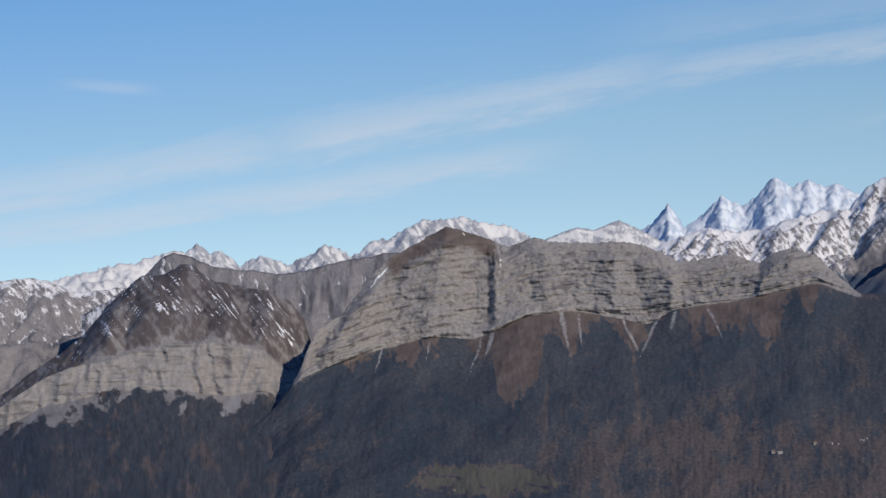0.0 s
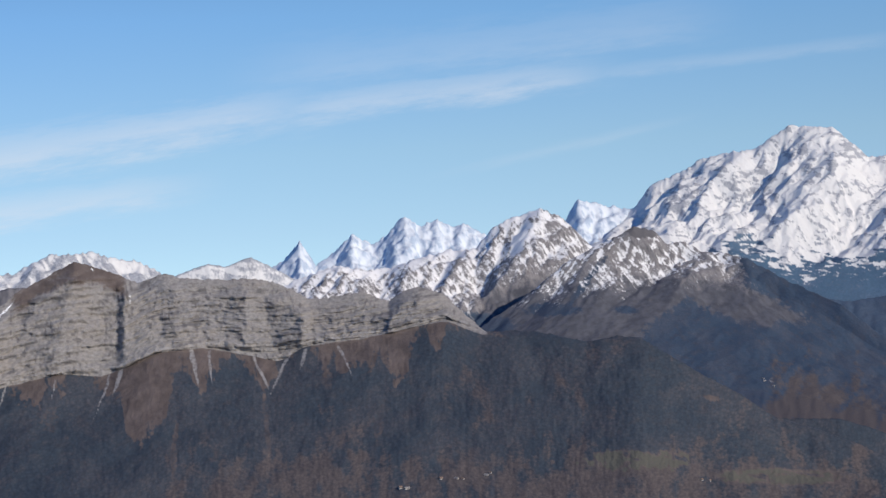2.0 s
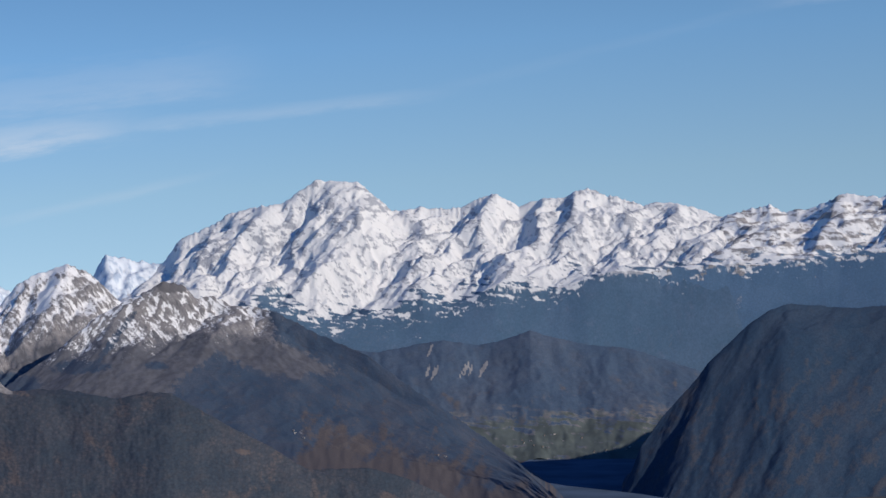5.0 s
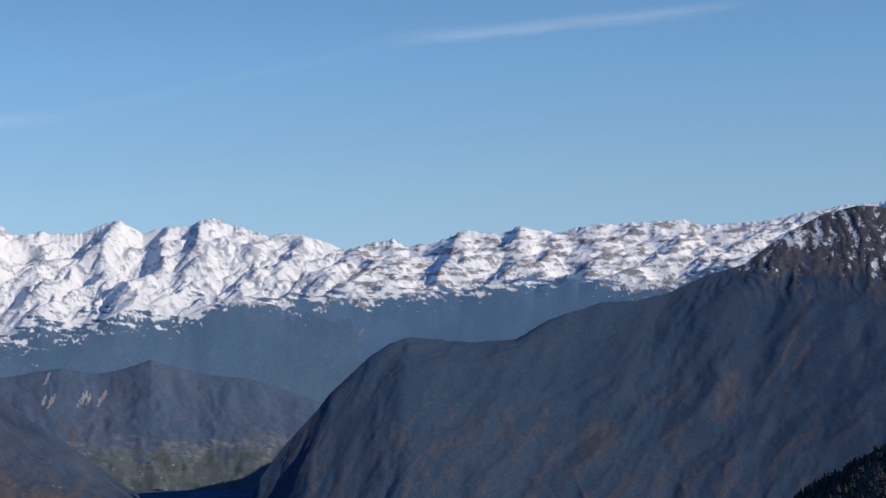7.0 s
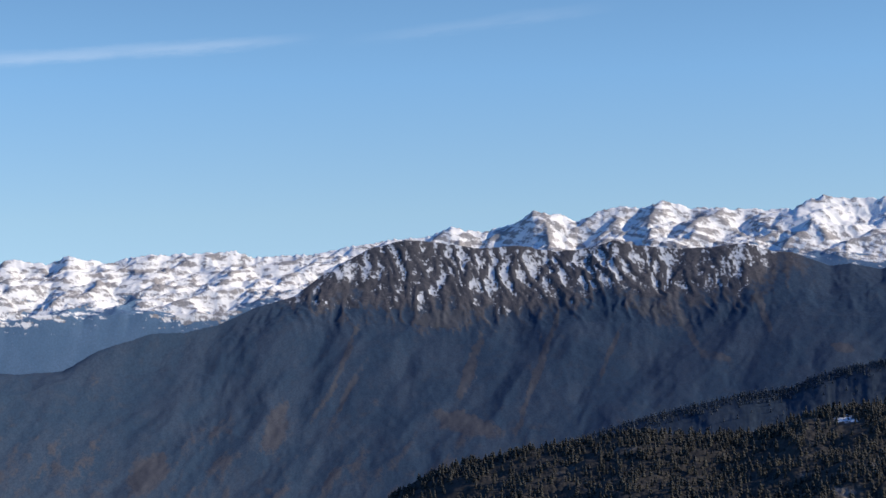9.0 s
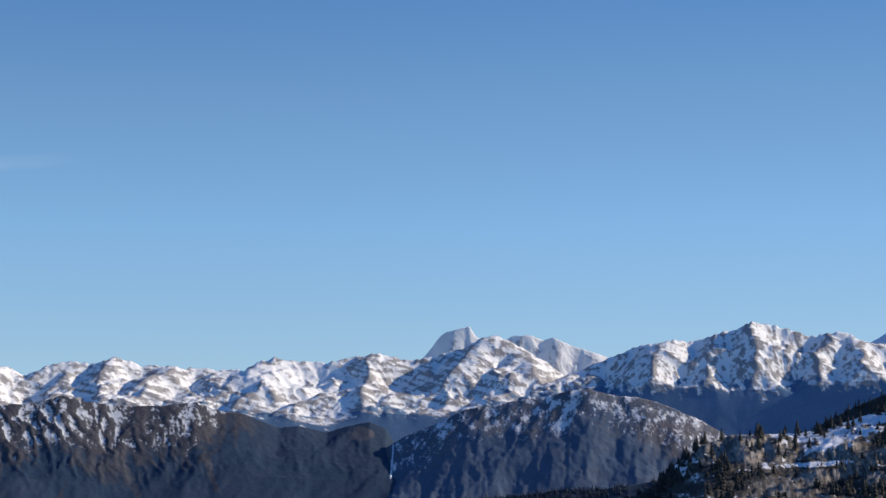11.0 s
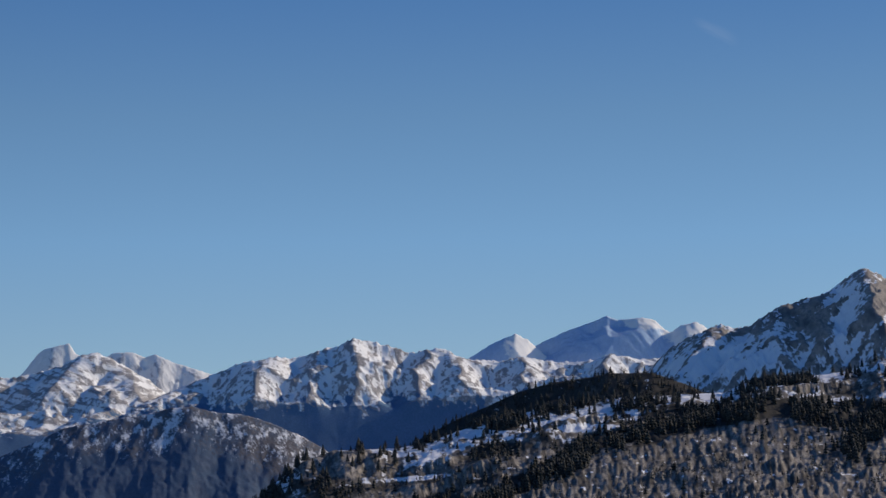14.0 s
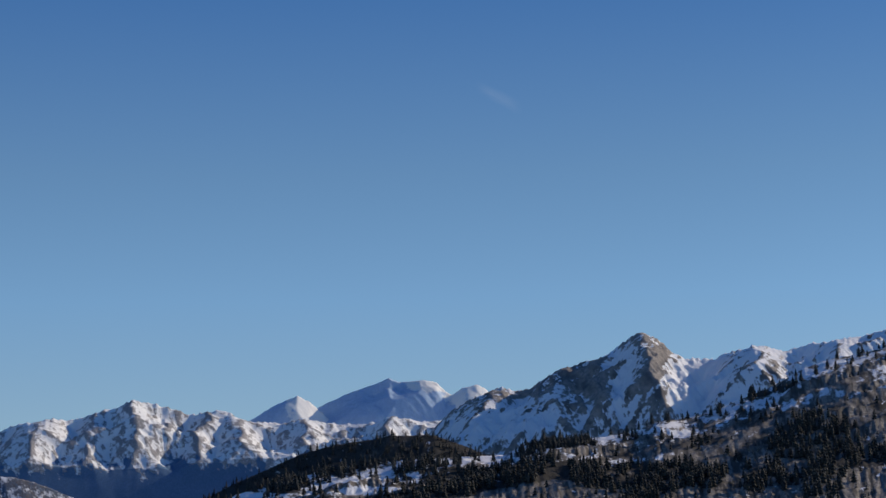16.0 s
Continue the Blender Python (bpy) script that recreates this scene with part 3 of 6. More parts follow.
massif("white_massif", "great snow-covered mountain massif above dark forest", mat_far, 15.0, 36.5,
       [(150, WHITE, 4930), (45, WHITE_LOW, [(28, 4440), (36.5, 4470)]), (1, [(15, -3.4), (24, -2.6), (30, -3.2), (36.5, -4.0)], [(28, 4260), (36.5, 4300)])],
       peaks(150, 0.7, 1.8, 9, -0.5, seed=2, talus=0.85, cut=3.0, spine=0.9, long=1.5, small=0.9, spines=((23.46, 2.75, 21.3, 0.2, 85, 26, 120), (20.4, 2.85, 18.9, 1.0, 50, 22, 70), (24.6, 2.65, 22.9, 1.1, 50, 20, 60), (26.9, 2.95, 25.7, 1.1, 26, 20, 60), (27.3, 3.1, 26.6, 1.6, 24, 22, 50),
                                              (28.7, 2.95, 28.3, 1.9, 26, 20, 50), (30.05, 3.2, 29.1, 1.2, 34, 26, 70), (31.7, 2.7, 30.9, 1.8, 22, 22, 60), (33.0, 2.7, 32.0, 1.2, 24, 30, 60), (25.6, 1.2, 24.0, 0.3, 35, 18, 60), (22.9, 0.6, 21.6, -0.1, 30, 18, 50))), cover_white, [("snow_dome", 0, 1, "bright snowfields and rock ribs"), ("forest_slope", 1, 2, "dark forest slope painted with blue haze")], step=0.036, crest=(0.11, 2.6), calm=0.93, up=1.0)
MID = [(32.0, 0.7), (33.0, 1.2), (34.0, 2.2), (34.6, 2.47), (35.0, 2.53), (35.6, 2.66), (36.1, 2.42), (36.7, 2.52), (37.4, 2.76), (37.8, 2.93), (38.4, 2.86), (38.9, 2.82), (39.5, 3.08), (40.1, 2.95), (40.8, 2.9), (41.4, 3.06), (42.0, 3.14), (42.9, 3.19), (44.4, 3.29), (45.1, 3.13), (45.9, 3.17), (46.8, 3.22), (47.3, 3.31), (48.3, 3.54), (49.1, 3.66), (50.5, 3.6)]
MID_LOW = [(32.0, 0.6), (34.1, 0.83), (35.8, 1.04), (37.5, 1.05), (39.2, 1.19), (40.7, 1.55), (41.3, 1.88), (42.0, 1.37), (43.0, 0.95), (44.2, 1.13), (45.1, 1.66), (47, 2.0), (50.5, 2.2)]


def cover_mid(g):
    line = np.interp(g["az"], [p[0] for p in MID_LOW], [p[1] for p in MID_LOW])
    above = g["el"] - line + 0.8 * g["n1"] + 0.2 * g["n2"] + 1.2 * tongues(g, -0.6)
    bands = fbm(g["u"] / 70, g["w"] / 13 + 0.3 * g["n1"], 6, 0.6)
    snow = ease(above, -0.4, 0.3) * (0.5 + 1.3 * bands + 0.3 * g["n3"] + 0.5 * (g["nz"] - 0.6) - 0.15 * g["rib"]) + 0.62 * ease(g["el"] - line, -1.1, -0.1) * ease(tongues(g, 1.2, 35, 8), 0.05, 0.4)
    return {"snow": snow, "forest": ease(above, 0.25, 0.0) * (0.95 + 0.3 * g["n1"]), "scar": 0.38 * spot(g, 34.6, -0.4, 0.12, 0.4, 0.3)}


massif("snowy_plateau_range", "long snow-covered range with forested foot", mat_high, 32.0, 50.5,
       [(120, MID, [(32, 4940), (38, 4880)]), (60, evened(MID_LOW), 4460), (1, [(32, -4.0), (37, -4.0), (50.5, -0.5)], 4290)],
       peaks(160, 0.55, 1.8, 10, -0.6, seed=3, cut=2.0, spine=0.7, long=1.0, small=0.85, spines=((37.6, 2.9, 36.9, 1.4, 30, 20, 60), (41.0, 2.4, 40.4, 1.6, 35, 60, 18), (43.5, 2.2, 43.2, 1.1, 30, 18, 40))), cover_mid, [("snow_slope", 0, 1, ""), ("forest_slope", 1, 2, "dark forest slope painted with blue haze")], step=0.046, crest=(0.15, 2.3), calm=0.93, up=1.0)
BEAU = [(48.4, 3.3), (49.2, 3.69), (50.3, 3.78), (51.1, 4.1), (52.0, 3.96), (52.9, 4.14), (53.6, 4.58), (54.4, 4.49), (55.0, 4.27), (55.6, 4.58), (56.3, 4.75), (56.9, 4.66), (57.6, 4.9), (58.4, 4.72), (59.4, 4.65), (61.5, 4.63), (61.7, 4.8), (62.4, 5.03), (63.1, 4.95), (64.0, 4.93), (64.8, 5.11), (65.6, 5.23), (66.6, 5.05), (67.4, 5.22), (68.2, 5.47), (68.7, 5.75), (69.2, 5.89), (69.6, 5.73), (70.2, 5.39), (70.9, 5.0), (71.7, 4.39), (72.6, 3.96)]
BEAU_LOW = [(48.4, 2.2), (52, 2.4), (56.3, 2.94), (59, 3.3), (61.0, 3.47), (62.5, 3.25), (64.1, 2.95), (64.7, 3.2), (65.2, 3.45), (66.0, 3.5), (66.6, 3.45), (67.7, 3.34), (68.7, 3.5), (69.5, 3.87), (71.2, 4.13), (72.6, 3.7)]


def cover_beau(g):
    line = np.interp(g["az"], [p[0] for p in BEAU_LOW], [p[1] for p in BEAU_LOW])
    above = g["el"] - line + 0.2 * g["n1"] + 0.1 * g["n2"] + 0.7 * tongues(g, 0.6)
    bands = fbm((g["u"] - 0.8 * g["w"]) / 60, (g["w"] + 0.25 * g["u"]) / 12 + 0.3 * g["n1"], 6, 0.6)
    snow = ease(above, -0.3, 0.25) * (0.46 + 1.3 * bands + 0.3 * g["n3"] + 0.5 * (g["nz"] - 0.6) - 0.15 * g["rib"] + 0.4 * spot(g, 63, 4.4, 1.6, 0.5))
    return {"snow": snow, "forest": ease(above, 0.12, -0.05)}


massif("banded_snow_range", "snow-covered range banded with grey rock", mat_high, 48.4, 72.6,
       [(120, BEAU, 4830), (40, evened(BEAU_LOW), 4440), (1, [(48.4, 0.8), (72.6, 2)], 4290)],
       peaks(160, 0.6, 1.8, 10, -0.4, seed=4, cut=2.0, spine=0.8, long=1.2, small=0.8, spines=((54.0, 4.6, 54.2, 3.5, 55, 70, 35), (57.8, 4.9, 57.0, 3.6, 50, 60, 40), (59.3, 4.65, 58.4, 3.6, 40, 50, 40), (61.8, 4.8, 61.3, 3.6, 35, 45, 90), (65.2, 5.1, 64.9, 3.4, 40, 22, 70), (69.1, 5.85, 67.9, 4.2, 70, 65, 40), (69.3, 5.85, 70.8, 4.2, 50, 30, 60))), cover_beau, [("snow_slope", 0, 1, ""), ("forest_slope", 1, 2, "dark forest slope painted with blue haze")], step=0.046, crest=(0.15, 2.3), calm=0.93, up=1.0)
massif("snow_dome_peak", "rounded bright snow dome behind a ridge", mat_far, 66.3, 70.3,
       [(50, [(66.3, 4.7), (66.5, 4.8), (67.0, 5.15), (67.5, 5.81), (67.7, 5.95), (68.2, 6.07), (68.4, 6.12), (68.6, 5.83), (69.3, 5.51), (70.3, 5.2)], 4965), (1, [(66.3, 4.0), (70.3, 4.2)], 4880)],
       peaks(42, 0.6, 2.0, 8, -0.6, talus=0.8, cut=3.0, spine=0.8, spines=((68.1, 6.1, 67.9, 5.0, 70, 40, 22), (68.5, 6.1, 68.6, 5.2, 30, 12, 30))), lambda g: {"snow": patchy(g, 1.0, 12, 0.8, 1.8, 0.6)}, [("snow_face", 0, 1, "")], crest=(0.03, 2), back=150, up=1.0)
massif("twin_snow_peak", "bright twin snow peak behind a ridge", mat_far, 69.2, 74.0,
       [(50, [(69.2, 5.5), (69.7, 5.86), (70.3, 5.88), (70.7, 5.74), (71.0, 5.83), (71.5, 5.6), (72.4, 5.34), (72.9, 5.17), (74.0, 4.85)], 4955), (1, [(69.2, 4.2), (74.0, 4.2)], 4870)],
       peaks(42, 0.8, 2.0, 8, -0.3, talus=0.85, cut=3.0, spine=0.8, spines=((71.0, 5.85, 70.9, 4.6, 50, 25, 60), (70.0, 5.9, 69.7, 4.8, 35, 25, 30), (72.2, 5.4, 72.0, 4.6, 26, 20, 40))), lambda g: {"snow": patchy(g, 0.8, 12, 0.6, 1.8, 0.7)}, [("snow_face", 0, 1, "")], crest=(0.05, 3), back=150, up=1.0)
LAUZ = [(70.2, 4.22), (71.9, 4.91), (72.8, 5.26), (73.6, 5.6), (74.5, 5.77), (75.4, 5.8), (76.2, 6.07), (76.5, 6.1), (77.0, 6.36), (77.8, 6.23), (78.7, 5.95), (79.7, 6.04), (80.1, 5.89), (80.6, 5.68), (81.6, 5.66), (82.2, 5.77), (83.6, 5.58), (84.4, 5.65), (84.9, 5.82), (85.9, 5.65), (86.7, 5.75), (87.4, 5.6), (88.6, 5.4)]
LAUZ_LOW = [(70.2, 3.9), (71.9, 4.39), (73.8, 4.22), (76.4, 4.38), (76.9, 4.55), (77.4, 4.12), (78.1, 4.54), (79.8, 4.35), (81.5, 4.33), (83.2, 5.0), (88.6, 5.0)]


def cover_lauz(g):
    line = np.interp(g["az"], [p[0] for p in LAUZ_LOW], [p[1] for p in LAUZ_LOW])
    above = g["el"] - line + 0.15 * g["n1"] + 0.08 * g["n2"] + 0.8 * tongues(g, 0.3, 22, 30)
    snow = ease(above, -0.3, 0.3) * (patchy(g, 0.48, 11, 0.3, 2.2) + 0.5 * tongues(g, 0.5, 45, 9) - 0.08 * g["rib"])
    return {"snow": snow, "forest": ease(above, 0.12, -0.05)}


massif("sharp_snow_ridge", "sharp snow-covered ridge above shaded forest", mat_high, 70.2, 88.6,
       [(120, LAUZ, 4760), (50, evened(LAUZ_LOW), 4435), (1, [(70.2, 2.0), (78, 2.2), (88.6, 3.5)], 4300)],
       peaks(130, 0.55, 1.8, 9, -0.1, seed=5, cut=2.5, spine=1.2, long=1.1, small=0.7, talus=0.95, spines=((74.6, 5.8, 73.9, 4.3, 70, 80, 60), (77.0, 6.4, 77.05, 4.7, 95, 60, 75), (79.1, 6.0, 78.6, 4.2, 75, 28, 60), (80.1, 5.95, 80.3, 4.4, 55, 45, 70), (75.9, 6.0, 75.5, 4.4, 30, 30, 50), (82.2, 5.8, 82.0, 5.0, 40, 60, 60), (84.9, 5.85, 84.6, 5.1, 50, 50, 60))), cover_lauz, [("snow_face", 0, 1, ""), ("forest_slope", 1, 2, "dark forest slope painted with blue haze")], step=0.046, crest=(0.15, 2.3), calm=0.93, up=1.0)
# the snow mask whitens the sunlit right side, leaving shade-blue rock on the left
massif("pointed_snow_peak", "pointed distant peak, shade and sunlight painted on", mat_shade, 80.2, 83.4,
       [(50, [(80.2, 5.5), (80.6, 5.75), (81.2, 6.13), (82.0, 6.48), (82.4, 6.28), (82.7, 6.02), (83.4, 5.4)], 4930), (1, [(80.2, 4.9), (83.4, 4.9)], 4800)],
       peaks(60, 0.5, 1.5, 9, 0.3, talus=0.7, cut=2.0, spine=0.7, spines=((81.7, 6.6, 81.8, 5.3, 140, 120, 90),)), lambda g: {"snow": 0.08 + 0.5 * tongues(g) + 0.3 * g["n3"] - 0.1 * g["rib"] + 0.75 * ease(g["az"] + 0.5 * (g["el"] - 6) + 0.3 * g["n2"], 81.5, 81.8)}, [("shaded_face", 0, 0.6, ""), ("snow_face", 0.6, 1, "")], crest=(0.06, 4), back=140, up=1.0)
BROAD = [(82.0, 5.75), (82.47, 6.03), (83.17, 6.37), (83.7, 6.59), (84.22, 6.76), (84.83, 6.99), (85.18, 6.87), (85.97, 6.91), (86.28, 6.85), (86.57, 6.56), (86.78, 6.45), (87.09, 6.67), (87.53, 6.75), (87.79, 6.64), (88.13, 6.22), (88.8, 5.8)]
# snow spots mark the sunlit tops; the shaded face is coloured blue
massif("broad_blue_peak", "broad distant snow peak, blue shade painted on", mat_shade, 82.0, 88.8,
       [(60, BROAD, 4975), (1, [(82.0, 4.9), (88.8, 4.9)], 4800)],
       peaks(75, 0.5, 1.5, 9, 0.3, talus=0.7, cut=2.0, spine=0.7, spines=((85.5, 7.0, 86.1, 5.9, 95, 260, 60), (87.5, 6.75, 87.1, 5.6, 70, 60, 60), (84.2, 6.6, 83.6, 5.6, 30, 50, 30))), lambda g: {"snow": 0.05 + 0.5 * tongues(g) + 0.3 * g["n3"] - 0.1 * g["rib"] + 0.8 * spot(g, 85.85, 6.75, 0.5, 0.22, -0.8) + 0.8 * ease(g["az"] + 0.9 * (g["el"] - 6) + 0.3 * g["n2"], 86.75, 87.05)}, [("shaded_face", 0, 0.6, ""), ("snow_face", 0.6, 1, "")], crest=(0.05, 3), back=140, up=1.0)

# -- middle ground, from the limestone cliffs round to the rocky peak
massif("snow_dusted_hill", "snow-dusted grey hill with rock slopes", mat_mid, -16, -7.5,
       [(60, [(-16, -2.1), (-14.3, -2.04), (-13.4, -2.02), (-12.4, -1.91), (-11.8, -2.17), (-11.2, -2.4), (-10.0, -2.29), (-9.0, -2.3), (-7.5, -2.6)], 3600), (30, [(-16, -5), (-7.5, -5)], 3300), (1, [(-16, -6.3), (-7.5, -6.3)], 3180)],
       peaks(70, 1.0, 3, 10, -0.5, seed=6), lambda g: {"snow": patchy(g, 0.3, 10, 0.9, 2.5) - 0.2 * g["drop"], "grass": 0.3 + 0.5 * g["n1"], "ledge": 0.3 + 0.7 * g["n2"]}, [("rock_slope", 0, 1, ""), ("forest_slope", 1, 2, "")], up=1.0)
massif("grey_back_ridge", "bare grey rock ridge with a little snow", mat_mid, -11, -0.5,
       [(50, [(-11, -3.1), (-10.4, -2.79), (-9.2, -2.05), (-8.6, -1.41), (-8.2, -1.24), (-7.7, -1.38), (-7.0, -1.69), (-6.1, -1.8), (-4.9, -1.94), (-4.1, -1.83), (-3.2, -1.56), (-2.5, -1.48), (-1.8, -1.34), (-0.5, -1.3)], 3300), (1, [(-11, -5.5), (-0.5, -5.5)], 2950)],
       eroded(20, 42, 5, 12, 0.0, seed=7), lambda g: {"snow": patchy(g, -0.28, 9, 0.4, 3.0) + 0.5 * ease(g["az"], -8.0, -8.8), "ledge": 0.35 + 0.8 * fbm(g["u"] / 16, g["w"] / 60, 4), "grass": 0.3 + 0.5 * g["n1"]}, [("rock_face", 0, 0.6, ""), ("scree_slope", 0.6, 1, "")], crest=(0.08, 2))
PYR = [(-16, -7.5), (-13.9, -5.74), (-13.4, -5.42), (-12.4, -4.7), (-11.6, -4.21), (-10.9, -3.63), (-10.2, -2.8), (-9.2, -1.93), (-8.5, -1.92), (-8.0, -1.6), (-7.6, -1.68), (-7.0, -2.13), (-6.1, -2.32), (-5.4, -2.45), (-4.8, -2.72), (-4.3, -3.24), (-3.9, -4.6), (-3.0, -6.0)]
PYR_TOP = [(-16, -7.9), (-13.4, -5.76), (-12.1, -4.96), (-11.3, -4.64), (-10.4, -4.5), (-8.9, -4.11), (-7.2, -3.97), (-5.5, -4.29), (-5.1, -4.78), (-4.2, -5.11), (-3, -6.2)]
PYR_BOT = [(-16, -8.2), (-13.4, -6.43), (-12.1, -5.8), (-11.4, -5.69), (-10.1, -5.39), (-8.2, -5.4), (-6.7, -5.64), (-5.5, -5.5), (-4.8, -5.73), (-4.2, -5.66), (-3, -6.5)]


def relief_bands(g):
    face = ease(g["t"], 0.9, 1.05) * ease(g["t"], 2.1, 1.95)
    ledges = 7 * fbm(g["u"] / 90, g["w"] / 9, 5, 0.6) + 14 * (ridged(g["u"] / 30 + 0.4 * g["n2"], g["w"] / 90, 5) - 0.4)
    ridges = peaks(60, 0.5, 1.6, 6, 0.3, seed=8, talus=0.9, cut=4.0, long=1.8, spine=1.0, small=1.0, spines=((-8.1, -1.7, -9.4, -4.0, 60, 60, 120), (-9.0, -2.0, -10.6, -4.4, 46, 30, 40), (-7.9, -1.7, -6.2, -4.2, 46, 50, 40), (-5.6, -2.4, -5.2, -4.2, 30, 40, 30)))(g)
    return ridges * (1 - 0.7 * ease(g["t"], 0.85, 1.0)) + ledges * face


def cover_pyr(g):
    face = ease(g["t"] + 0.14 * g["n2"] + 0.08 * g["n3"], 0.93, 1.02) * ease(g["t"] + 0.3 * g["n2"] + 0.12 * g["n3"] + 0.3 * g["n1"], 2.08, 1.98)
    streak = ridged((g["u"] + 0.75 * g["w"]) / 11 + 0.2 * g["n2"], g["w"] / 70, 4)
    return {"snow": (0.04 + 0.68 * ease(streak, 0.55, 0.82) * ease(g["n1"] + 0.9 * g["n3"], -0.5, 0.2)) * ease(g["t"], 1.0, 0.75), "grass": 0.6 * (1 - face) + 0.5 * fbm((g["u"] + 0.75 * g["w"]) / 12, g["w"] / 40, 5, 0.65) + 0.3 * g["n3"],
            "ledge": face * (0.25 + 0.9 * fbm(g["u"] / 60, g["w"] / 9, 5, 0.6)) + (1 - face) * (0.3 + 0.6 * g["n2"]),
            "forest": ease(g["t"] + 0.35 * g["n1"] + 0.25 * g["n2"] + 0.1 * g["n3"], 1.95, 2.15) * (0.9 + 0.4 * g["n1"]), "leaf": 0.2 + woodland(g), "scar": 0.9 * (0.8 * spot(g, -6.5, -5.9, 0.3, 0.4, 0.6) + 0.8 * spot(g, -8.0, -5.95, 0.12, 0.3, 0.3) + 0.7 * spot(g, -12.7, -6.3, 0.15, 0.5, 0.9)) - 0.1}


massif("brown_pyramid_mountain", "brown pyramid mountain with pale cliff band", mat_pyramid, -16, -3,
       [(75, PYR, [(-16, 2700), (-8, 2880), (-3, 2700)]), (40, PYR_TOP, [(-16, 2560), (-8, 2600), (-3, 2600)]), (70, PYR_BOT, 2560), (1, [(-16, -9.5), (-3, -9.5)], 2000)],
       relief_bands, cover_pyr, [("brown_summit", 0, 1, "dark brown grass and scree"), ("cliff_band", 1, 2, "pale limestone cliff band"), ("forest_slope", 2, 3, "dark autumn forest")], crest=(0.11, 2.5), up=lambda g: ease(g["t"], 1.0, 0.8))
SHY = [(6.0, -1.5), (6.7, -1.16), (7.4, -0.84), (8.1, -0.63), (9.0, -0.8), (9.7, -0.71), (10.7, -0.36), (11.6, -0.18), (12.3, -0.09), (12.8, 0.52), (13.3, 0.78), (14.3, 1.13), (15.0, 0.75), (15.7, 0.1), (16.4, -0.58), (17.4, -1.3)]


def cover_shy(g):
    high = ease(g["drop"] + 0.6 * g["n1"], 2.6, 1.1)
    return {"snow": high * (patchy(g, 0.48, 8, 0.7, 2.0, 0.5) + 0.25 * tongues(g, 0.8, 14, 30) + 0.5 * spot(g, 13.7, 0.25, 0.25, 0.45, 0.6) + 0.3 * ease(g["drop"] + 0.1 * g["n2"], 0.3, 0.05) * ease(g["az"], 14.6, 14.2) - 0.2 * spot(g, 14.7, 0.3, 0.4, 0.5)), "ledge": 0.35 + 1.1 * fbm((g["u"] + 0.5 * g["w"]) / 6, g["w"] / 13, 5, 0.65), "grass": 0.75 * ease(g["drop"] + 0.4 * g["n1"], 1.6, 2.5) + 0.3 * g["n2"], "forest": 0.9 * ease(g["el"] + 0.3 * g["n1"], -1.9, -2.3)}


massif("snow_streaked_peak", "grey-brown rocky peak streaked with snow", mat_mid, 6.0, 17.4,
       [(80, SHY, 4300), (30, [(6, -2.3), (17.4, -2.3)], 4000), (1, [(6, -3.6), (17.4, -3.6)], 3800)], peaks(60, 1.0, 2.2, 7, -0.5, seed=9, talus=0.82, cut=5.0, long=1.5, spine=0.8, spines=((14.3, 1.15, 13.2, -1.0, 40, 25, 70), (12.3, 0.0, 11.2, -1.4, 30, 20, 45), (10.7, -0.3, 9.7, -1.3, 30, 20, 45), (14.6, 0.9, 15.6, -0.8, 40, 60, 60))), cover_shy,
       [("rock_face", 0, 1, ""), ("alp_slope", 1, 2, "brown alpine pasture below the rocks")], crest=(0.17, 2.6), up=1.0)
CAP = [(12.0, -2.8), (12.6, -2.42), (13.5, -1.81), (14.2, -1.29), (15.0, -0.59), (15.9, -0.07), (16.6, 0.24), (16.9, 0.45), (17.1, 0.57), (17.7, 0.45), (18.1, 0.03), (18.6, 0.11), (19.2, -0.22), (19.8, -0.24), (20.5, -0.4), (21.6, -1.0), (22.4, -1.38), (23.3, -1.78), (24.3, -2.54), (25.3, -3.22), (26.6, -4.14), (27.9, -5.1), (28.4, -5.6), (29.0, -6.15), (29.4, -6.6)]


